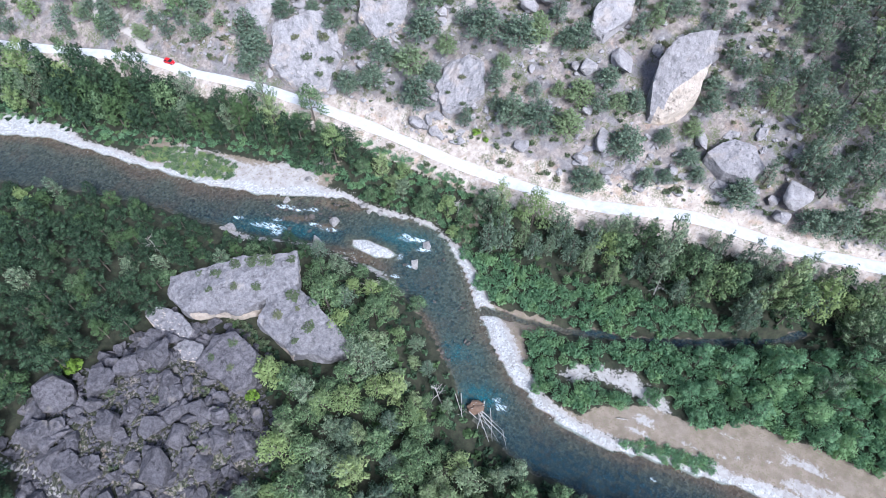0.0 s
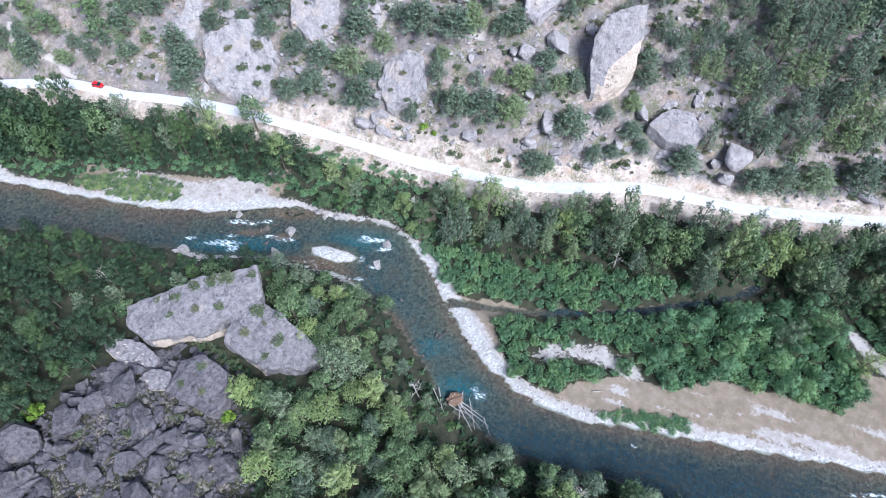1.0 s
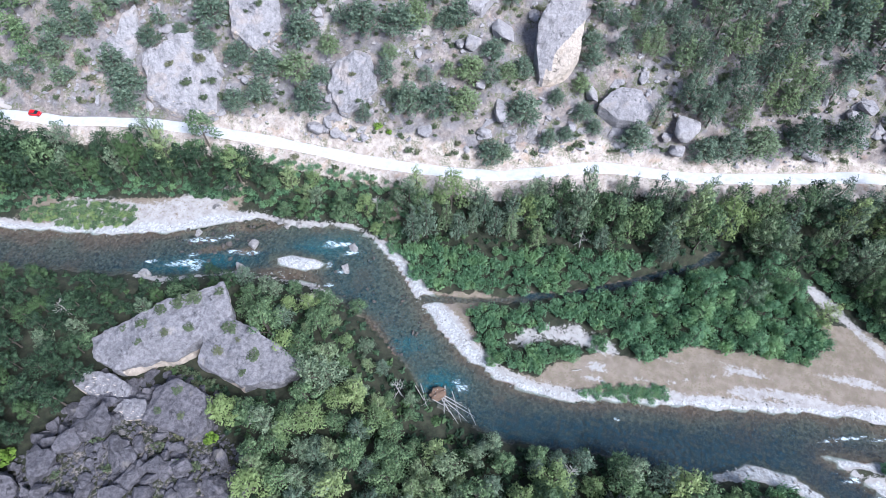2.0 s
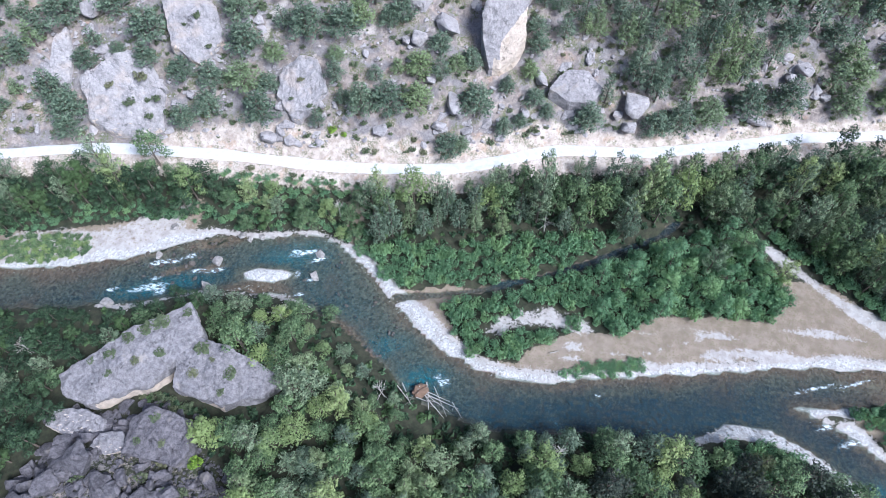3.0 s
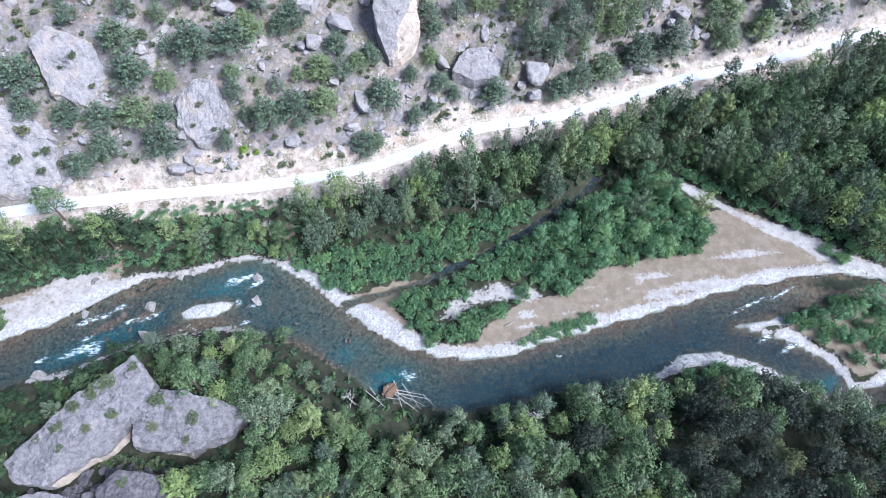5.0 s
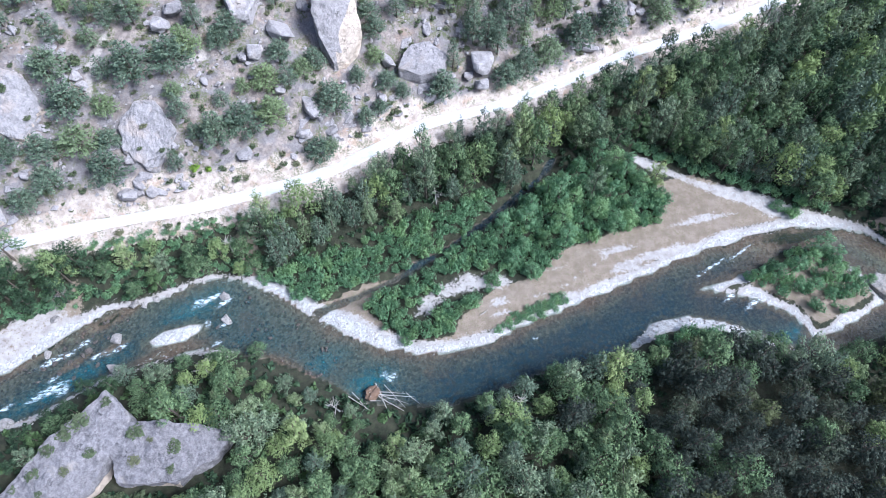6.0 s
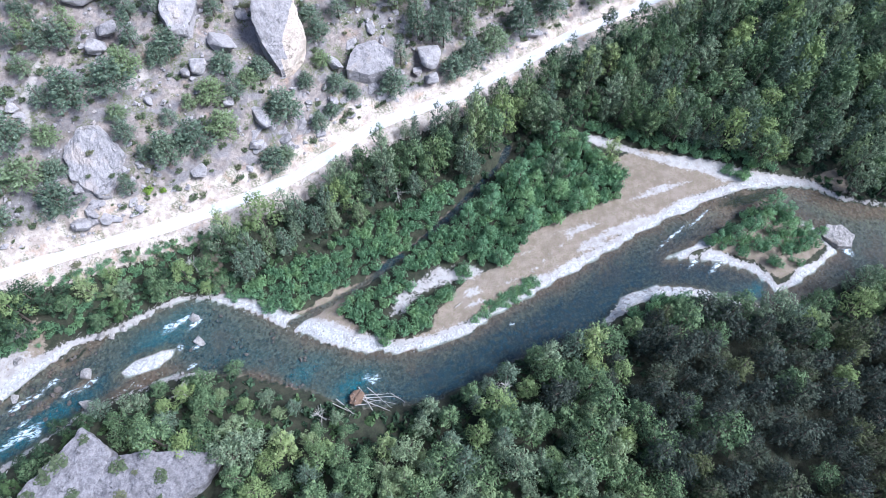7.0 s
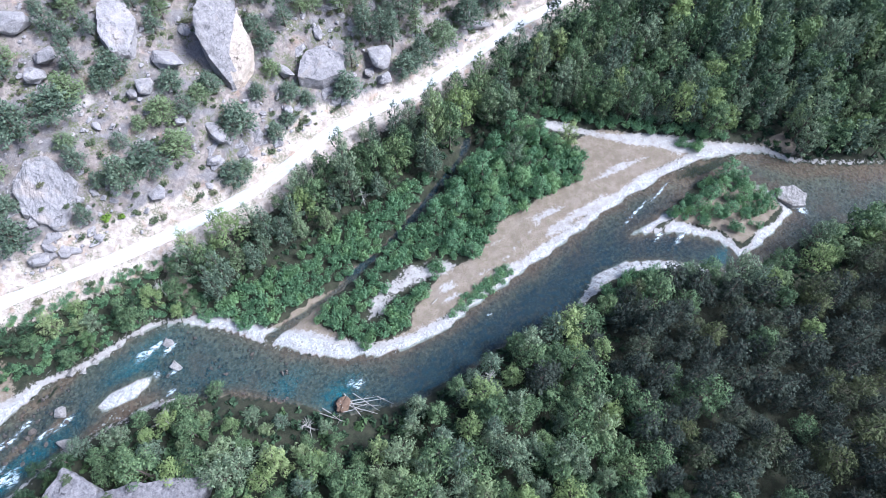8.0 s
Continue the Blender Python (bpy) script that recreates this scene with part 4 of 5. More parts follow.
def broadleaf_shape(seed, tall=10.0, wide=3.9, count=1500, spray=0.385, boughs=19, thick=0.27, rise=0.45, inner=0.4):
    """A crown of leafy boughs on a forked trunk: few and thick ones make it round, many thin ones feathery."""
    r = np.random.default_rng(seed)
    base, lines = tall * 0.3, []
    for k in range(boughs):
        h = (k + r.uniform(0.1, 0.9)) / boughs
        out = wide * math.sqrt(max(0.04, 1 - (h * 1.1 - 0.15) ** 2)) * r.uniform(0.62, 1.08)
        a = k * 2.4 + r.uniform(-0.45, 0.45)
        z = base + h * (tall - base) * r.uniform(0.9, 1.05)
        lines.append((inner * out * math.cos(a), inner * out * math.sin(a), z - rise * out * (1 - inner), out * math.cos(a), out * math.sin(a), z, wide * thick * r.uniform(0.7, 1.2)))
    lines.append((0, 0, tall * 0.75, 0.2, 0.1, tall, wide * thick))
    crown = clothe(r, lines, count, spray)
    bits = [limb((0, 0, -0.6), (0.05, 0, base * 1.1), 0.024 * tall, 0.017 * tall, 6), limb((0.05, 0, base * 1.1), (0, 0, tall * 0.8), 0.017 * tall, 0.005 * tall)]
    for ax, ay, az, bx, by, bz, _ in lines[:-1:2]:
        bits.append(limb((0, 0, max(base * 0.7, az - 0.5)), (bx * 0.9, by * 0.9, bz), 0.009 * tall, 0.003 * tall, 3))
    return crown, join(bits)


def pine_shape(seed, tall=11.0, wide=3.0, whorls=9, per=6, count=1350, spray=0.34, low=0.18, blunt=0.8, thick=0.2):
    """Tiers of needled boughs that bend up at the tip."""
    r = np.random.default_rng(seed)
    lines, bits = [], [limb((0, 0, -0.6), (0, 0, tall * 0.5), 0.021 * tall, 0.014 * tall, 6), limb((0, 0, tall * 0.5), (0.1, 0, tall * 0.97), 0.014 * tall, 0.003 * tall)]
    for k in range(whorls):
        h = max((k + r.uniform(-0.3, 0.3)) / whorls, 0)
        z = tall * (low + (0.95 - low) * h)
        reach = wide * (1 - h) ** blunt * r.uniform(0.85, 1.1) + 0.35
        for m in range(per if h < 0.7 else per - 2):
            a = m * 2 * math.pi / per + k * 0.9 + r.uniform(-0.3, 0.3)
            out, up = reach * r.uniform(0.72, 1.12), r.uniform(0.0, 0.25) + 0.3 * h
            d = np.array([math.cos(a), math.sin(a), up])
            tip = np.array([0, 0, z]) + d * out + (0, 0, 0.12 * out)
            lines.append((*(np.array([0, 0, z]) + d * out * 0.25), *tip, wide * thick * (1.15 - 0.6 * h) * r.uniform(0.8, 1.15)))
            if m % 3 == 0:
                bits.append(limb((0, 0, z), tip * 0.95 + np.array([0, 0, z]) * 0.05, 0.05, 0.015, 3))
    lines.append((0, 0, tall * 0.88, 0.1, 0, tall, wide * thick * 0.6))
    return clothe(r, lines, count, spray, 0.7, 0.16), join(bits)


def shrub_shape(seed, wide=1.0, count=150, spray=0.36, tall=1.25, stems=9):
    r = np.random.default_rng(seed)
    lines, bits = [(0, 0, 0.2 * tall, 0, 0.05, 0.95 * tall * wide, 0.4 * wide)], []
    for k in range(stems):
        a, out, up = k * 2.4 + r.uniform(-0.4, 0.4), wide * r.uniform(0.5, 0.95), wide * tall * r.uniform(0.35, 0.9)
        tip = (out * math.cos(a), out * math.sin(a), up)
        lines.append((tip[0] * 0.35, tip[1] * 0.35, up * 0.3, *tip, wide * r.uniform(0.22, 0.36)))
        if k % 3 == 0:
            bits.append(limb((0, 0, -0.3), (tip[0] * 0.7, tip[1] * 0.7, up * 0.75), 0.05 * wide, 0.02 * wide, 4))
    return clothe(r, lines, count, spray * wide), join(bits)


SHAPES = {
    "broadleaf_tree": (BROADLEAF, [broadleaf_shape(100 + k, *s) for k, s in enumerate([(10, 3.9), (9, 4.2), (11, 3.7), (8.5, 3.5), (10, 4.4)])]),
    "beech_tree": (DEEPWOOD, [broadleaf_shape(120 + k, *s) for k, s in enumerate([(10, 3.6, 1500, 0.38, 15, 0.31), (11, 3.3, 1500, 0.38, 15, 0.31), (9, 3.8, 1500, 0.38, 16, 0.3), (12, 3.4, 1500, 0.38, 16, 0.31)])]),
    "alder_tree": (ALDER, [broadleaf_shape(150 + k, *s) for k, s in enumerate([(8, 2.7, 1050, 0.32, 14, 0.3), (9, 2.5, 1050, 0.32, 14, 0.3), (7, 2.9, 1050, 0.32, 15, 0.29)])]),
    "poplar_tree": (POPLAR, [broadleaf_shape(140 + k, *s) for k, s in enumerate([(12, 3.7, 1800, 0.34, 24, 0.19, 0.8, 0.2), (11, 3.9, 1800, 0.34, 26, 0.18, 0.7, 0.2), (13, 3.6, 1800, 0.34, 24, 0.2, 0.9, 0.2)])]),
    "pine_tree": (PINE, [pine_shape(160 + k, *s) for k, s in enumerate([(11, 3.0), (12, 2.8, 10), (9.5, 3.1, 8), (10.5, 3.4, 9)])]),
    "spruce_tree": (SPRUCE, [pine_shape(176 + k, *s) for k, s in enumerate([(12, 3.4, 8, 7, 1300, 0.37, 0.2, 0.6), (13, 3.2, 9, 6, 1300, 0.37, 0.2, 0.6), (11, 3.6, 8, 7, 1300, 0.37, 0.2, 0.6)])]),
    "mountain_pine": (PINE, [pine_shape(170 + k, *s) for k, s in enumerate([(9.5, 4.2, 8, 8, 1900, 0.45, 0.12, 0.6, 0.19), (8.5, 4.4, 7, 8, 1900, 0.45, 0.12, 0.6, 0.19), (10.5, 4.0, 9, 8, 1900, 0.45, 0.12, 0.6, 0.19)])]),
    "shrub": (HEATH, [shrub_shape(180 + k) for k in range(4)]),
    "alder_bush": (ALDER, [shrub_shape(190 + k, 1.0, 360, 0.205, 1.5, 12) for k in range(5)]),
    # Near-black leaf colour stands for the shade in gaps between trees.
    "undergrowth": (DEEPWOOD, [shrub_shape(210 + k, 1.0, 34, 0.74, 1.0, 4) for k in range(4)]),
    "willow_bush": (BROADLEAF, [shrub_shape(195 + k, 1.0, 300, 0.23, 1.4, 12) for k in range(4)]),
    "bright_bush": (BRIGHT, [shrub_shape(200 + k, 1.0, 260, 0.3, 1.3) for k in range(2)]),
}
FAR_SHAPES = {
    "broadleaf_tree": [broadleaf_shape(220 + k, *s) for k, s in enumerate([(10, 3.9, 900, 0.54), (9, 4.2, 900, 0.55), (11, 3.7, 900, 0.54), (10, 4.4, 950, 0.55)])],
    "beech_tree": [broadleaf_shape(230 + k, *s) for k, s in enumerate([(10, 3.6, 850, 0.52, 15, 0.31), (11, 3.3, 850, 0.52, 15, 0.31), (9, 3.8, 850, 0.52, 16, 0.3), (12, 3.4, 850, 0.52, 16, 0.31)])],
    "poplar_tree": [broadleaf_shape(240 + k, *s) for k, s in enumerate([(12, 3.7, 900, 0.5, 22, 0.2, 0.8, 0.2), (13, 3.6, 900, 0.5, 22, 0.2, 0.9, 0.2)])],
    "pine_tree": [pine_shape(260 + k, *s) for k, s in enumerate([(11, 3.0, 8, 6, 620, 0.51), (12, 2.8, 9, 6, 620, 0.51), (9.5, 3.1, 7, 6, 620, 0.51)])],
}
LABELS = {
    "broadleaf_tree": "full-leaved green broadleaf tree in dense woodland",
    "alder_tree": "fresh green young alder tree on the gravel plain",
    "beech_tree": "deep green round-crowned tree in dark dense woodland",
    "poplar_tree": "tall grey-green poplar with silvery leaves near the river",
    "pine_tree": "dark blue-green pine with tiered branches",
    "spruce_tree": "dark narrow conifer coloured for the shade of dense woodland",
    "mountain_pine": "broad full-crowned green pine on the scree slope",
    "shrub": "low grey-green shrub on dry ground",
    "alder_bush": "bright green young alder bush on gravel",
    "willow_bush": "dense green willow bush on the gravel beach",
    "bright_bush": "yellow-green bush standing out against dark woods",
}
PROTOTYPES = {}


def stand(kind, k, x, y, size, tall=1.0, z=None, label="", group=""):
    """One tree as a thing of its own: an empty at its foot, trunk and crown under it."""
    paint, shapes = SHAPES[kind]
    k %= len(shapes)
    z = float(height(x, y)) if z is None else z
    m = pose(x, y, z - 0.05, 0, 0, rng.uniform(0, 360)) @ Matrix.Diagonal((size, size, size * tall, 1))
    if (kind, k) in PROTOTYPES:
        first = PROTOTYPES[kind, k]
        ob = copy_thing(first, m @ Matrix.Diagonal((1 / first.scale.x, 1 / first.scale.y, 1 / first.scale.z, 1)))
    else:
        crown, wood = shapes[k]
        ob = new(kind)
        part("trunk", mesh_of("trunk", *wood, BARK), BARK, ob)
        part("crown", mesh_of("crown", *crown, paint), paint, ob)
        ob.matrix_basis = m
        PROTOTYPES[kind, k] = ob
    return tagged(ob, label or LABELS[kind], "bush" if "bush" in kind or kind == "shrub" else "tree", group)


def grove(name, kind, spots, label, category):
    """Trees too many to count, as one mesh with trunks joined in."""
    paint, shapes = SHAPES[kind]
    shapes = FAR_SHAPES.get(kind, shapes)
    vs, fs, ms, tones, k = [], [], [], [], 0
    r = np.random.default_rng(len(spots))
    for x, y, z, size, tall in spots:
        crown, wood = shapes[r.integers(len(shapes))]
        a, tone = r.uniform(0, 6.28), r.random()
        for which, (v, f) in enumerate((crown, wood)):
            if which and (category != "tree" or size < 0.5):
                continue
            w = np.stack([v[:, 0] * math.cos(a) - v[:, 1] * math.sin(a), v[:, 0] * math.sin(a) + v[:, 1] * math.cos(a), v[:, 2] * tall], -1) * size + (x, y, z)
            vs.append(w)
            if which:
                v, f = v[:12], [t for q in f[:7] if len(q) == 4 for t in ((q[0], q[1], q[2]), (q[0], q[2], q[3]))]
                w = w[:12]
                vs[-1] = w
            fs.append(np.asarray(f) + k)
            ms.append(np.full(len(f), which))
            tones.append(np.full(len(v), tone))
            k += len(v)
    me = bpy.data.meshes.new(name)
    v, f = np.concatenate(vs), np.concatenate(fs)
    me.vertices.add(len(v))
    me.vertices.foreach_set("co", v.ravel())
    me.loops.add(f.size)
    me.loops.foreach_set("vertex_index", f.ravel())
    me.polygons.add(len(f))
    me.polygons.foreach_set("loop_start", np.arange(0, f.size, 3))
    me.polygons.foreach_set("material_index", np.concatenate(ms))
    me.materials.append(paint)
    me.materials.append(BARK)
    me.update(calc_edges=True)
    zone_on(me, "tone", np.concatenate(tones))
    return tagged(new(name, me), label, category, kind="stuff")


STRIPS = [[(25, 58.2), (30, 62.1), (44.6, 64), (46, 61.5), (35.8, 59.2)], [(-142, 70.2), (-140, 73.8), (-129, 78.6), (-117.5, 81.4), (-109.4, 81.2), (-107.2, 79), (-109, 75.3), (-118.7, 71.4), (-129, 70), (-137, 69.4)],
          [(94, 57), (99, 59.3), (110, 62.3), (120.5, 61), (125.5, 53.5), (127, 47), (119, 43), (113, 41), (107, 45.5), (99, 53)], [(60, 44), (68, 46.5), (78, 46), (88, 40), (93, 34), (80, 36), (66, 40)],
          [(112, 76), (121, 70), (126, 69), (122, 74), (114, 79)], [(146, 33.5), (150, 36.5), (158, 35), (168, 31), (178, 24), (170, 22), (156, 27)]]


def candidates(step, x0, x1, y0, y1, seed):
    r = np.random.default_rng(seed)
    gx, gy = np.meshgrid(np.arange(x0, x1, step), np.arange(y0, y1, step))
    gx[::2] += step / 2
    return (gx + r.uniform(-0.36, 0.36, gx.shape) * step).ravel(), (gy + r.uniform(-0.36, 0.36, gy.shape) * step).ravel(), r


WOODED = [(-104, -37), (-152, 14), (-224, 85), (-226, 108), (-180, 140), (-130, 168), (-60, 186), (40, 202), (100, 194), (150, 180), (206, 152), (230, 95), (152, 8), (100, -41)]   # reach of the woods
SPOTS_OF = {kind: [] for kind in SHAPES}   # x, y, size, tallness


def off_rocks(x, y, clear=True):
    ok = far_from(WOODED, x, y, True) < 0
    for a, b, reach in ROCK_FEET:
        ok &= np.hypot(x - a, y - b) > reach
    for rim in (GIANT_A, GIANT_B, BLOCK_C):
        ok &= (far_from([(p[0] * 0.97, p[1] * 0.97 - 3.2) for p in rim], x, y, True) > 1.0) | (not clear)
    for rim in (GIANT_A, GIANT_B, BLOCK_C, CLIFF, SPUR, RIB, BIG, FLAT, TOP):
        ok &= far_from([(p[0], p[1]) for p in rim], x, y, True) > 1.6
    return ok


def plant_woods():
    x, y, r = candidates(5.1, -235, 222, -62, 165, 21)
    n, s, road = beside(NORTH_BANK, x, y), -beside(SOUTH_BANK, x, y), beside(ROAD, x, y)
    free = off_rocks(x, y)
    rubble, creek, wash = far_from(RUBBLE, x, y, True), far_from(CREEK, x, y), far_from(WASH, x, y)
    tn, ts = far_from(THICKET_N, x, y, True), far_from(THICKET_S, x, y, True)
    beach = np.interp(x, [-200, -175, -160, -145, -125, -108, -92, -84, -76, -68], [7, 6, 5, 8, 13, 14, 11, 7, 4, 3])
    patch = grain(x, y, 16, 95)
    u = r.random(len(x))
    v = r.random(len(x))
    for i in np.flatnonzero(free):
        size, tall, kind = r.uniform(0.75, 1.25), r.uniform(0.8, 1.25), None
        if s[i] > 0:
            bar = np.interp(x[i], [50, 58, 66, 80, 92, 97], [2.0, 5, 7, 8, 6, 2.0])
            low_bank = s[i] < np.interp(x[i], [-130, -100, -45, -30, 0, 20], [1.5, 3.6, 3.4, 2.2, 2.2, 1.8])
            if low_bank or math.hypot(x[i] + 6, y[i] - 42) < 5.5 or s[i] < bar or rubble[i] < 1.5 or far_from(TRAIL, x[i], y[i]) < 2.5 or (abs(x[i] - 71) < 3.5 and abs(y[i] - 9.5) < 2.5):
                continue
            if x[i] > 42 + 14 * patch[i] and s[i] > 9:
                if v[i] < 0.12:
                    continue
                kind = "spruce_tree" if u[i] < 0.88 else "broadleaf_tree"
            elif x[i] < -70 + 8 * patch[i]:
                kind = "beech_tree" if u[i] < 0.86 else "broadleaf_tree" if u[i] < 0.96 else "poplar_tree"
                size *= 0.82
            else:
                kind = "broadleaf_tree" if u[i] < 0.5 else "poplar_tree" if u[i] < 0.8 else "pine_tree"
                size *= 0.82 + 0.3 * v[i]
            if s[i] < 13 and x[i] < 4:
                size *= 0.7
        elif n[i] > 0 and road[i] < (-3.6 if x[i] < -158 else -6.5):
            if x[i] < -34:
                if n[i] < beach[i] * (1 if x[i] < -66 else 0.5) or (-74 < x[i] < -36 and road[i] > -11 and v[i] < 0.75):
                    continue
                kind = "beech_tree" if u[i] < (0.7 if x[i] < -75 else 0.25) else "broadleaf_tree" if u[i] < 0.9 else "poplar_tree"
                tall *= 1.35 if x[i] < -100 else 1.0
                size *= (0.95 if x[i] < -75 else 0.72) * (0.7 if road[i] > -9 else 1)
            elif tn[i] < 0.8 or creek[i] < (3.2 if x[i] < 30 else 2.0):
                continue
            elif ts[i] < 0:
                if x[i] < 34 or u[i] > 0.62:
                    continue
                kind = "alder_tree" if v[i] < 0.8 else "poplar_tree"
                size *= (0.85 if v[i] < 0.8 else 0.55) + 0.3 * v[i]
            elif x[i] < 58 and tn[i] > 0 and y[i] > np.interp(x[i], [-34, 40, 58], [86, 98, 104]):
                kind = "pine_tree" if u[i] < 0.6 else "broadleaf_tree" if u[i] < 0.88 else "poplar_tree"
                size *= 0.98 if road[i] < -9.5 else 0.62
                tall *= 1.5
            elif wash[i] > 4.2 and n[i] > np.interp(x[i], [100, 130, 138, 146], [7, 5, 3, 1.5]) and (y[i] - np.interp(x[i], [82, 94, 107, 121, 136], [102, 91.3, 82, 72, 63.4]) > 3 or x[i] > 136):
                if road[i] > -8 or (v[i] < 0.1):
                    continue
                kind = "beech_tree" if u[i] < 0.16 else "poplar_tree" if u[i] < 0.36 else "pine_tree" if u[i] < 0.68 else "broadleaf_tree"
                tall *= 1.3
        if kind:
            SPOTS_OF[kind].append((x[i], y[i], size, tall))


# pines singled out on the open slope: x, y, crown radius
SLOPE_PINES = [(-127.9, 138.2, 6.0), (-113.4, 142.0, 5.0), (-101.6, 135.9, 5.5), (-102.0, 129.1, 3.4), (-128.7, 118, 4.6), (-124, 114.6, 5.3), (-123.5, 109.9, 4.0), (-111.5, 131.6, 2.4),
               (-91.6, 127.6, 4.0), (-82.4, 126.9, 4.2), (-73.6, 136.0, 5.0), (-73.3, 127.3, 5.0), (-65, 134.7, 3.3), (-55.7, 140.8, 5.6), (-66.5, 118.8, 4.8), (-82.6, 119.6, 4.0),
               (-89.3, 116.0, 3.8), (-76.3, 144.0, 4.9), (-121, 127.6, 3.5), (-65.8, 127.2, 3.3), (-45.2, 142.4, 5.2), (-41.1, 146.1, 4.3), (-32.9, 146.9, 3.3), (-29, 148.8, 4.0),
               (-17.1, 141.9, 3.5), (-22.2, 135.9, 4.2), (-11.8, 137.5, 3.0), (-8.0, 139.9, 3.3), (-37.4, 123.1, 4.5), (-30.3, 125.7, 5.2)]
SLOPE_PINES += [(-22.0, 127.6, 4.4), (-4.9, 129.0, 5.0), (-11.8, 117.6, 4.0), (-8.2, 118.6, 2.6), (3.4, 125.4, 2.8), (8.1, 128.3, 2.4), (11.5, 134.6, 3.3), (15.5, 132.0, 2.4), (27.8, 131.6, 4.4),
                (-46.4, 134.6, 2.7), (11.0, 147.6, 3.3), (3.1, 136.0, 2.5), (47.7, 132.5, 4.3), (54.1, 134.8, 4.3), (62.8, 138.2, 4.9), (74.3, 143.0, 5.2), (86.0, 145.7, 5.0), (104.0, 147.6, 4.6),
                (107.0, 155.7, 4.6), (116.9, 150.7, 4.4), (103.4, 159.1, 4.6), (84.7, 162.9, 4.6), (118.2, 162.5, 4.6), (99.2, 165.0, 4.6), (10, 152, 3.2), (9.5, 141, 2.6)]


def plant_slope():
    for x, y, reach in SLOPE_PINES:
        SPOTS_OF["mountain_pine"].append((x, y, reach / 3.9, rng.uniform(0.75, 0.98)))
    x, y, r = candidates(4.9, -235, 215, 40, 262, 22)
    road = beside(ROAD, x, y)
    thin = grain(x, y, 24, 96)
    near = np.min([np.hypot(x - a, y - b) / (c + 1.5) for a, b, c in SLOPE_PINES], 0)
    u, v = r.random(len(x)), r.random(len(x))
    for i in np.flatnonzero(off_rocks(x, y) & (road > np.where(x < -160, 2.8, 5)) & (road < 105) & (near > 1)):
        dense = 0.92 if 36 < x[i] < 84 and (road[i] > 16 or x[i] > 44) else 0.95 if x[i] > 15 and road[i] > 26 else 0.85 if x[i] < -140 else 0.42 if x[i] > 84 else 0.36 if x[i] > -40 else 0.44 if x[i] > -118 else 0.62
        if road[i] > 52:
            dense = max(dense, 0.55)
        dense += 0.22 * thin[i]
        if x[i] < -152:
            if u[i] < 0.5 + 0.3 * thin[i]:
                SPOTS_OF["broadleaf_tree" if v[i] < 0.35 else "pine_tree"].append((x[i], y[i], r.uniform(0.6, 1.1), r.uniform(0.8, 1.0)))
            elif u[i] < 0.85:
                SPOTS_OF["shrub"].append((x[i], y[i], r.uniform(0.8, 2.0), r.uniform(0.6, 0.9)))
        elif u[i] < dense:
            big = 1.22 if x[i] > 30 else 1.0
            SPOTS_OF["pine_tree"].append((x[i], y[i], big * r.uniform(0.7, 1.15), big * r.uniform(0.75, 0.95)))
        elif u[i] < dense + 0.3:
            SPOTS_OF["shrub"].append((x[i], y[i], r.uniform(0.7, 1.9), r.uniform(0.7, 1.0)))


def plant_shrubs():
    x, y, r = candidates(2.6, -150, 150, 85, 200, 23)
    road, patch = beside(ROAD, x, y), grain(x, y, 9, 97)
    u = r.random(len(x))
    for i in np.flatnonzero(off_rocks(x, y) & (((road > 4) & (road < 60)) | ((road < -3.6) & (road > -14) & (x > -78) & (x < -36)))):
        if u[i] < 0.44 + 0.34 * patch[i]:
            SPOTS_OF["shrub"].append((x[i], y[i], r.uniform(0.3, 1.5), r.uniform(0.5, 0.85)))
    x, y, r = candidates(2.2, -215, 60, 40, 118, 24)
    road, n = beside(ROAD, x, y), beside(NORTH_BANK, x, y)
    edge = np.interp(x, [-200, -175, -160, -145, -135, -125, -108, -92, -84, -76, -68], [6, 5, 3, 4, 10.5, 12.5, 13.5, 9.5, 6, 4, 2])
    for i in np.flatnonzero((road < -5) & (n > edge) & (x < -30)):
        if r.random() < (0.8 if x[i] > -76 or n[i] < edge[i] + 6 else 0.12):
            SPOTS_OF["alder_bush"].append((x[i], y[i], r.uniform(0.8, 1.6), r.uniform(0.7, 1.0)))
    x, y, r = candidates(2.4, -145, 185, 20, 108, 25)
    ts, bare = far_from(THICKET_S, x, y, True), far_from(BARE, x, y, True)
    inside = (far_from(THICKET_N, x, y, True) < 0) | ((ts < 0) & ((bare > 0.4) | (grain(x, y, 4, 99) > 0.55)))
    for ring in STRIPS[2:]:
        inside |= far_from(ring, x, y, True) < 0
    inside &= (far_from(CREEK, x, y) > np.interp(x, [-14, 0, 12, 60], [2.0, 1.2, 0.5, 0.3])) & (height(x, y) > np.where(x > 4, -0.3, 0.05))
    verge = y - np.interp(x, [82, 94, 107, 121, 136], [102, 91.3, 82, 72, 63.4])
    inside |= (verge > 3.4) & (verge < 8) & (x > 80) & (x < 128)
    for i in np.flatnonzero(inside):
        isle = 1.0
        if 98 < x[i] < 127 and y[i] < 63:
            if r.random() < 0.15:
                continue
            isle = r.uniform(0.75, 1.15)
        SPOTS_OF["alder_bush"].append((x[i], y[i], isle * r.uniform(1.25, 2.1), r.uniform(0.8, 1.7)))


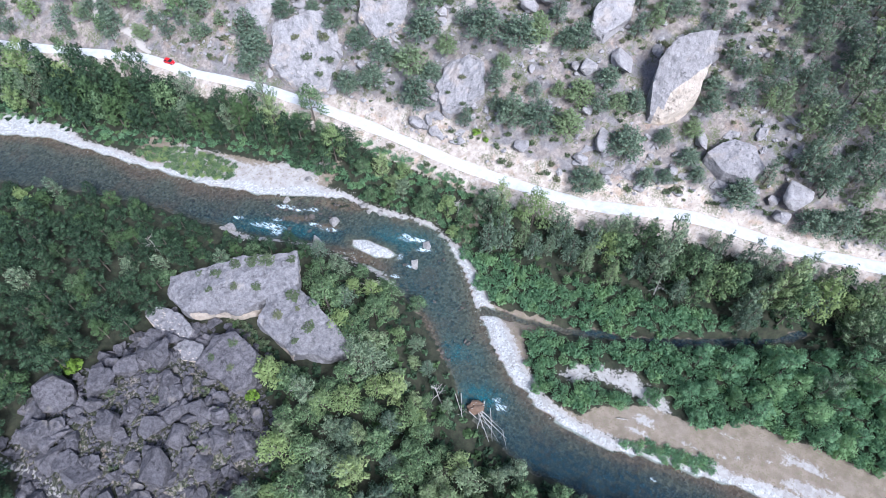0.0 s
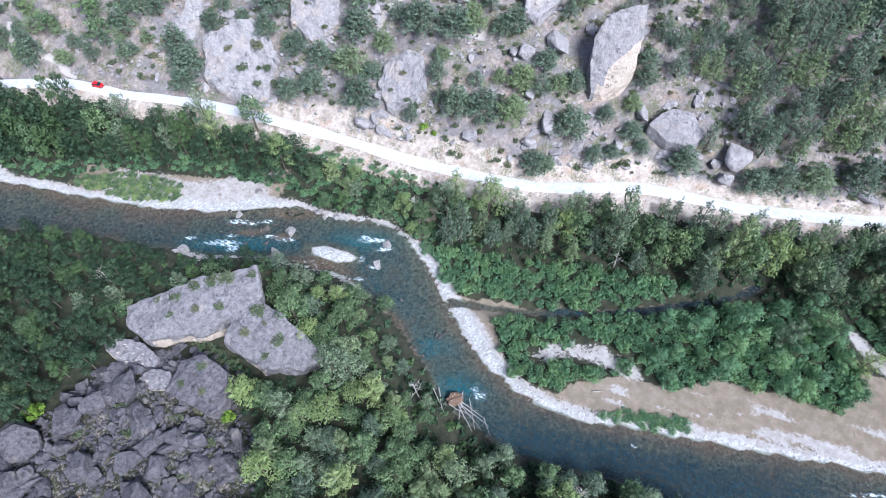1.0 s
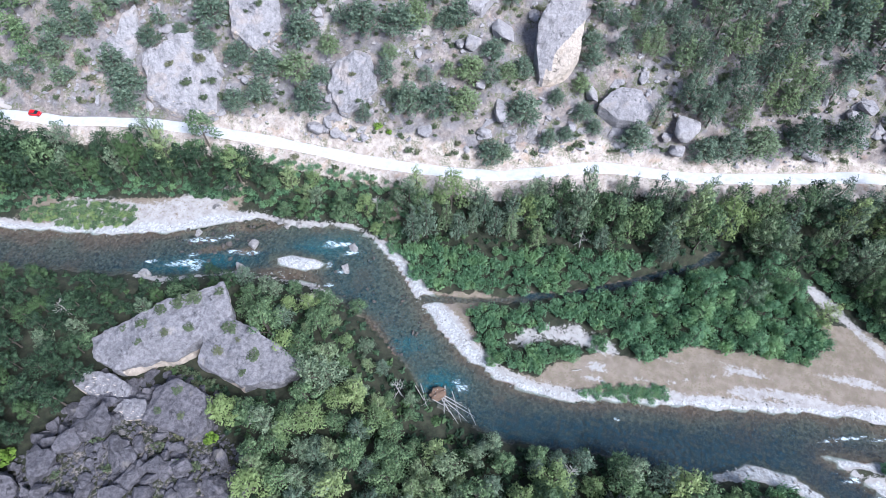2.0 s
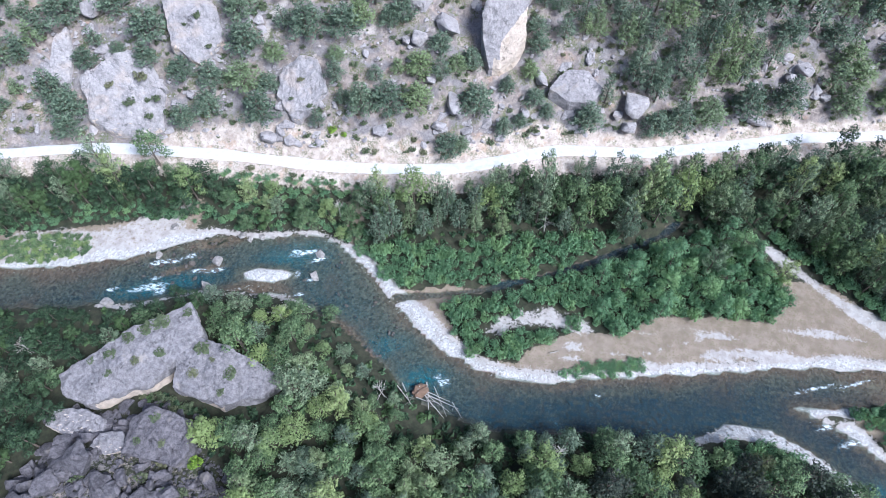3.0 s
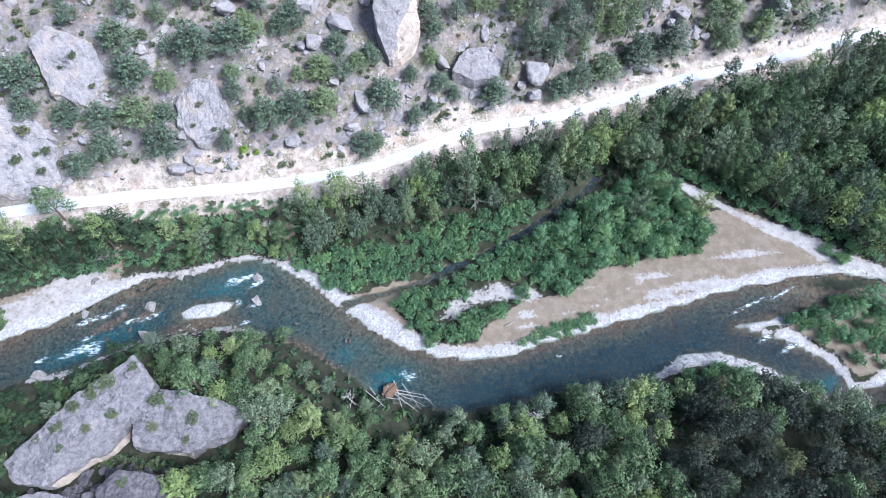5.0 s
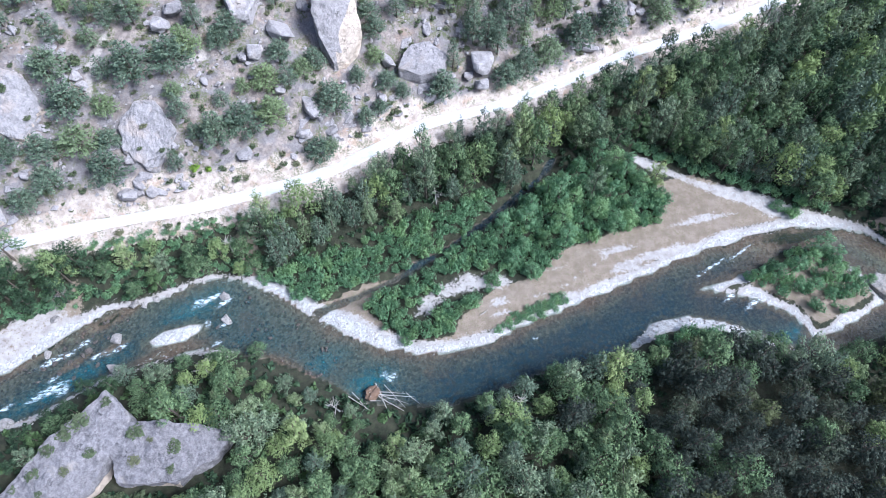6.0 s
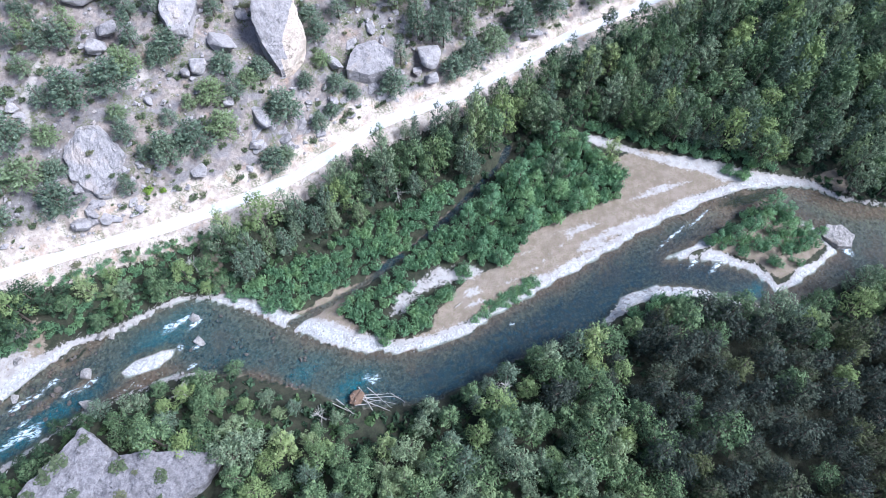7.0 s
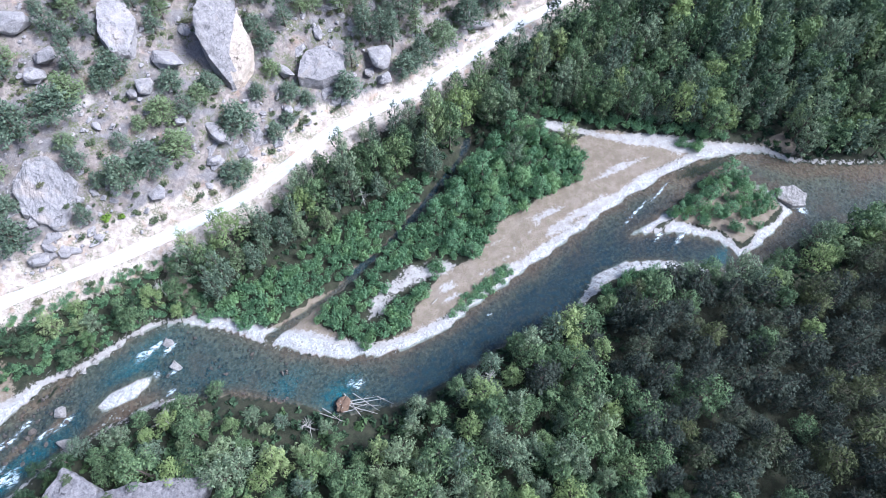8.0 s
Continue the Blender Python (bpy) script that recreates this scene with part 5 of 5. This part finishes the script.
def plant_hedges():
    """Close-grown alder strips on the gravel."""
    x, y, r = candidates(1.5, -145, 50, 55, 85, 27)
    for i in np.flatnonzero((far_from(STRIPS[0], x, y, True) < 0.2) | (far_from(STRIPS[1], x, y, True) < -0.3)):
        SPOTS_OF["alder_bush" if x[i] > 0 else "willow_bush"].append((x[i], y[i], r.uniform(1.0, 1.5), r.uniform(0.7, 1.1)))


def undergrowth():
    """Low leafy growth under the trees and along the banks, coloured dark for the shade there."""
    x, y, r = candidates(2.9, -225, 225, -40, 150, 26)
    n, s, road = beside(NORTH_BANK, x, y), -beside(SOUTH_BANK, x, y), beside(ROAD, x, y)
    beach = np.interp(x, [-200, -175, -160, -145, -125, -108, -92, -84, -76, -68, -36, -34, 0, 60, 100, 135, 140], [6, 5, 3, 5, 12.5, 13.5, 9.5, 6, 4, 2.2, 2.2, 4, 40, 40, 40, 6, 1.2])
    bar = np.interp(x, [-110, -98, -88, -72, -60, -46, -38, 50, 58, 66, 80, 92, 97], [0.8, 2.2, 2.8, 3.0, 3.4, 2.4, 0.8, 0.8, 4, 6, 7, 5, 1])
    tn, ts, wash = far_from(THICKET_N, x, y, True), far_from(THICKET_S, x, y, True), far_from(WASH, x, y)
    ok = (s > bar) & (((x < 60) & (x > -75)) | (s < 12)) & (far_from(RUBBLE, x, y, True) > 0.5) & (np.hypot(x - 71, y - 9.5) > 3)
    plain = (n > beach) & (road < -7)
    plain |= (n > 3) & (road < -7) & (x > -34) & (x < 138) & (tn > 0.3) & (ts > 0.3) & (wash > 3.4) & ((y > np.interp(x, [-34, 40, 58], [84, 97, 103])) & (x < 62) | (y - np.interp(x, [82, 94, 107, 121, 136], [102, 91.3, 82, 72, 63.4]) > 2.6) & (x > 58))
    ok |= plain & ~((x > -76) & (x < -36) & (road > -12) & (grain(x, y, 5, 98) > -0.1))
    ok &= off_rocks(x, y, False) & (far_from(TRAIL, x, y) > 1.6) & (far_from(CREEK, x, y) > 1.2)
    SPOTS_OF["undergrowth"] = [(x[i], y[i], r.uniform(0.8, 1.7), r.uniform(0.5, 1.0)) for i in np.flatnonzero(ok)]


plant_woods()
undergrowth()
plant_slope()
plant_shrubs()
plant_hedges()
SINGLE = {"mountain_pine": 99, "spruce_tree": 200, "beech_tree": 160, "alder_tree": 150, "broadleaf_tree": 260, "poplar_tree": 200, "pine_tree": 250, "shrub": 220, "alder_bush": 200, "willow_bush": 220, "undergrowth": 0}
WOODS = {"broadleaf_tree": ("broadleaf_woodland", "dense green broadleaf woodland filling the valley floor", "tree"),
         "beech_tree": ("beech_woodland", "dense deep green broadleaf wood on the valley floor", "tree"),
         "alder_tree": ("alder_wood", "young alder wood on the gravel plain", "tree"),
         "poplar_tree": ("poplar_woodland", "grey-green poplars and willows among the woods", "tree"),
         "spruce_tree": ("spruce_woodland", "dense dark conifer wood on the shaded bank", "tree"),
         "pine_tree": ("pine_woodland", "dark pine wood climbing the slopes", "tree"),
         "shrub": ("slope_shrubs", "scattered dry shrubs and tufts on the scree", "bush"),
         "willow_bush": ("willow_thicket", "dense willow bushes on the gravel beach", "bush"),
         "undergrowth": ("undergrowth", "low leafy undergrowth covering the woodland floor", "bush"),
         "alder_bush": ("alder_thicket", "dense bright green alder thicket on the gravel plain", "bush")}
for x, y, size in ((-95, 104, 1.3), (-36, 66.5, 0.6), (103, 56.5, 0.75), (107.5, 56, 0.9), (113, 57, 0.85), (117.5, 60.5, 1.15), (120.5, 57, 0.9), (121, 50.5, 0.75), (110, 50, 0.8), (116, 52, 0.95), (124, 48, 0.7), (106, 51, 0.65), (118, 46.5, 0.7), (112, 46.5, 0.65), (98, 57, 0.6)):
    SPOTS_OF["broadleaf_tree" if x < 0 else "alder_tree"].append((x, y, size, 1.0))
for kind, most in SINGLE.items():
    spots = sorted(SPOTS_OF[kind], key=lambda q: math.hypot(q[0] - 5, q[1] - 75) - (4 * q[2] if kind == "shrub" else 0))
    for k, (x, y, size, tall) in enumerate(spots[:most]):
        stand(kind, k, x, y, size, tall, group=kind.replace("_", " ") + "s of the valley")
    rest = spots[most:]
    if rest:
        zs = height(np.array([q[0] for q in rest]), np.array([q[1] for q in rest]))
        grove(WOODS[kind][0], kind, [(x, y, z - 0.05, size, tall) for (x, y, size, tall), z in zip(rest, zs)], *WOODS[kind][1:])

for x, y, size in ((-98.5, 8.5, 2.6), (-56.6, 24, 2.0), (-45.5, 117.6, 1.6), (-42, 116.8, 1.1), (-62.5, 27, 1.4)):
    stand("bright_bush", int(size * 10), x, y, size)
for k, (x, y, size) in enumerate([(-79, 17, 1.6), (-74, 12, 1.2), (-66, 19, 1.5), (-60, 16, 1.8), (-68, 12, 0.9), (-84, 8, 1.1), (-72, 3, 1.0), (-57, 9, 1.4), (-63, 22, 1.3), (-78, 25, 1.2), (-88, 16, 1.0), (-70, -4, 1.1), (-90, 5, 0.9), (-56, 17, 1.5),
                              (-71, 37.5, 1.8), (-67.5, 37, 1.6), (-63.5, 36, 1.9), (-75, 37.5, 1.2), (-60, 35, 1.5), (-66, 35, 1.3)]):
    stand("shrub", k, x, y, size, 0.8, None, "dull green bush growing between fallen blocks", "bushes in the rock fall")


def on_top(rock, x, y):
    """Height of a rock's upper side."""
    return max((v.co.z for v in rock.data.vertices if math.hypot(v.co.x - x, v.co.y - y) < 1.0), default=8.0)


for rock, spots in ((giant_a, [(-76, 51, 1.8), (-72.5, 53, 2.2), (-79.5, 48.5, 1.5), (-83, 44.5, 1.4), (-87.5, 42.5, 0.9), (-76, 43.5, 1.1), (-70.5, 46, 1.3), (-81.5, 40, 0.9), (-66.5, 56, 1.2)]),
                    (giant_b, [(-61, 48.5, 1.9), (-61.8, 42.5, 1.3), (-53.5, 43.8, 1.6), (-58, 46, 0.7), (-55, 39.5, 1.0)]), (block_c, [(-66, 31, 1.2), (-63, 26, 0.9), (-69, 26, 0.9)])):
    for k, (x, y, size) in enumerate(spots):
        stand("shrub", k, x, y, size * 1.15, 0.35, on_top(rock, x, y) - 0.2, "dry scrub rooted in cracks of the slab", "tufts on the great slabs")
for rock, spots in ((cliff, [(-112, 121, 1.6), (-106, 118, 1.9), (-103, 124, 2.2), (-100, 115.5, 1.5), (-98, 120, 1.7), (-101, 119.5, 1.1)]),
                    (rib, [(-56, 128, 1.2), (-52.5, 122, 1.0), (-58, 123, 0.8)]), (spur, [(-88, 140, 1.5), (-84, 134, 1.1), (-91, 137, 0.8)])):
    for k, (x, y, size) in enumerate(spots):
        stand("shrub", k, x, y, size, 0.7, on_top(rock, x, y) - 0.2, "dry green shrub rooted on the rock outcrop", "shrubs on the outcrops")


# ---- dead wood ----
def dead_tree(x, y, tall, seed, lean=0.0, label="leafless bleached dead tree with bare branches"):
    r = np.random.default_rng(seed)
    ob = new("dead_tree")
    part("trunk", mesh_of("trunk", *limb((0, 0, -0.5), (0.2, 0.1, tall), 0.2, 0.04, 7), DEADWOOD), DEADWOOD, ob)
    for k in range(16):
        h, a = tall * r.uniform(0.3, 0.97), r.uniform(0, 6.28)
        reach = (1.1 - h / tall) * tall * 0.38 + 0.6
        tip = np.array([math.cos(a) * reach, math.sin(a) * reach, h + reach * r.uniform(0.2, 0.7)])
        fork = tip * 0.6 + np.array([0, 0, h * 0.4])
        twig = fork + r.normal(size=3) * 0.5 + (0, 0, 0.5)
        part("branch", mesh_of("branch", *join([limb((0, 0, h), tip, 0.07, 0.02, 4), limb(fork, twig, 0.04, 0.012, 3)]), DEADWOOD), DEADWOOD, ob)
    ob.matrix_basis = pose(x, y, float(height(x, y)), lean, lean * 0.6, r.uniform(0, 360))
    return tagged(ob, label, "tree", "dead trees")


for k, (x, y, tall) in enumerate([(-48.3, 63.0, 8.5), (18.3, 100, 8), (-40, 96.5, 7), (-106.9, 45, 9), (51.1, 110, 7), (-47, 30, 8), (36, 33, 9), (140, 74, 10), (24, 37, 7.5), (-18, 46, 8)]):
    dead_tree(x, y, tall, 300 + k, rng.uniform(-8, 8))


def fallen_log(ax, ay, az, bx, by, bz, thick, seed):
    r = np.random.default_rng(seed)
    a, b = np.array([ax, ay, az]), np.array([bx, by, bz])
    bits = [limb(a, a * 0.5 + b * 0.5 + r.normal(size=3) * 0.12, thick, thick * 0.75, 7), limb(a * 0.5 + b * 0.5, b, thick * 0.75, thick * 0.35, 6)]
    for _ in range(3):
        w = r.uniform(0.4, 0.95)
        q = a * (1 - w) + b * w
        bits.append(limb(q, q + r.normal(size=3) * (0.7, 0.7, 0.4), thick * 0.3, thick * 0.1, 4))
    ob = new("fallen_log", mesh_of("fallen_log", *join(bits), DEADWOOD))
    return tagged(ob, "bleached bare log of a washed-up fallen tree", "log", "log jam at the outer bend")


ROOT = (-9.4, 49.2)
bm = bmesh.new()
bmesh.ops.create_icosphere(bm, subdivisions=3, radius=1)
for v in bm.verts:
    v.co = Vector((v.co.x * 2.2, v.co.y * 1.6, v.co.z * 1.5)) * (1 + 0.35 * noise.fractal(v.co * 1.6, 1, 2, 4))
root = new("root_plate")
plate = part("earth", bm, EARTH, root)
for k in range(9):
    a, up = k * 0.72 + rng.uniform(-0.5, 0.5), rng.uniform(0.0, 1.3)
    d = np.array([math.cos(a), math.sin(a), up])
    part("root", mesh_of("root", *limb(d * 1.1, d * rng.uniform(1.3, 1.9), 0.1, 0.02, 5), DEADWOOD), DEADWOOD, root)
root.matrix_basis = pose(*ROOT, 0.5, 12, 8, 30)
tagged(root, "upturned brown root plate of a fallen tree in the river", "tree root")
for k, ends in enumerate([(-9, 49, 1.2, -1.2, 44.4, 0.5), (-9, 48.6, 1.0, 0.2, 46.0, 0.3), (-8.6, 48.3, 0.9, -3.0, 43.0, 1.0), (-9.2, 49.2, 1.4, -1.8, 47.4, 0.2), (-15.5, 49.4, 1.8, -10.5, 44.4, 1.6),
                          (-14.5, 50.5, 0.8, -11.5, 45.0, 2.2), (-8.5, 51.5, 0.6, -6.8, 44.0, 1.6), (-6.5, 50.8, 0.3, -2.5, 43.6, 1.2), (-10.5, 47.2, 1.4, -4.2, 46.6, 0.8), (-1.5, 47.5, 0.2, 1.2, 43.8, 0.8)]):
    fallen_log(*ends, rng.uniform(0.09, 0.17), 400 + k)
log = fallen_log(21.6, 63.2, 1.1, 24.0, 64.2, 1.1, 0.14, 430)
tagged(log, "pale driftwood log stranded on dry sand", "log", "driftwood")


# ---- red car parked by the road ----
def build_car():
    body_paint = plain_paint("red_car_paint", (0.62, 0.012, 0.02), 0.3)
    glass = plain_paint("dark_car_glass", (0.02, 0.025, 0.03), 0.08)
    rubber, alloy = plain_paint("black_tyre_rubber", (0.025, 0.025, 0.025), 0.9), plain_paint("silver_wheel_alloy", (0.55, 0.55, 0.56), 0.35, 0.9)
    lens, rear = plain_paint("clear_headlight", (0.7, 0.72, 0.75), 0.15), plain_paint("red_tail_light", (0.35, 0.01, 0.01), 0.2)
    car = new("car")

    def loft(rings):
        m = bmesh.new()
        rows = [[m.verts.new(q) for q in ring] for ring in rings]
        for a, b in zip(rows, rows[1:]):
            for i in range(len(a)):
                m.faces.new((a[i], a[(i + 1) % len(a)], b[(i + 1) % len(a)], b[i]))
        m.faces.new(rows[0][::-1])
        m.faces.new(rows[-1])
        bmesh.ops.recalc_face_normals(m, faces=m.faces)
        return m

    def ring(x, half, low, high, round_by=0.16):
        return [(x, -half + round_by, low), (x, half - round_by, low), (x, half, low + round_by), (x, half * 0.98, high - round_by), (x, half * 0.9, high), (x, -half * 0.9, high), (x, -half * 0.98, high - round_by), (x, -half, low + round_by)]

    shell = loft([ring(-1.86, 0.62, 0.38, 0.78), ring(-1.7, 0.8, 0.26, 0.92), ring(-0.9, 0.86, 0.22, 0.97), ring(0.3, 0.86, 0.22, 0.96), ring(1.1, 0.84, 0.24, 0.9), ring(1.7, 0.76, 0.28, 0.74), ring(1.88, 0.6, 0.36, 0.62)])
    bmesh.ops.bevel(shell, geom=shell.edges[:], offset=0.03, segments=1, affect="EDGES")
    part("body", shell, body_paint, car)
    part("window_band", loft([ring(-1.72, 0.66, 0.88, 0.95, 0.03), ring(-1.3, 0.7, 0.88, 1.38, 0.1), ring(0.2, 0.7, 0.88, 1.4, 0.1), ring(1.0, 0.68, 0.86, 0.93, 0.03)]), glass, car, "dark glazed cabin windows")
    part("roof", loft([ring(-1.32, 0.62, 1.36, 1.42, 0.02), ring(-0.5, 0.64, 1.38, 1.46, 0.02), ring(0.24, 0.62, 1.37, 1.43, 0.02)]), body_paint, car)
    for x in (-1.2, 1.22):
        for y in (-0.8, 0.8):
            m = bmesh.new()
            bmesh.ops.create_cone(m, segments=20, radius1=0.3, radius2=0.3, depth=0.2, cap_ends=True, matrix=pose(x, y, 0.3, 90, 0, 0))
            bmesh.ops.bevel(m, geom=[e for e in m.edges if e.calc_length() < 0.12], offset=0.03, segments=2, affect="EDGES")
            tyre = part("wheel", m, rubber, car, "black tyred wheel")
            m = bmesh.new()
            bmesh.ops.create_cone(m, segments=14, radius1=0.19, radius2=0.15, depth=0.06, cap_ends=True, matrix=pose(x, y + math.copysign(0.11, y), 0.3, 90 if y < 0 else -90, 0, 0))
            part("rim", m, alloy, tyre, "silver alloy rim")
    for y in (-0.55, 0.55):
        for x, paint, name in ((1.78, lens, "headlight"), (-1.8, rear, "tail_light")):
            m = bmesh.new()
            bmesh.ops.create_uvsphere(m, u_segments=10, v_segments=6, radius=0.12, matrix=pose(x, y, 0.68) @ Matrix.Diagonal((0.7, 1.4, 0.7, 1)))
            part(name, m, paint, car)
    turn = math.degrees(math.atan2(road_line(-150) - road_line(-157), 7))
    x = -151.4
    car.matrix_basis = pose(x, float(road_line(x)) + 0.9, ROAD_Z + 0.07, 0, 0, turn)
    return tagged(car, "small red hatchback car parked on the gravel road", "car")


build_car()
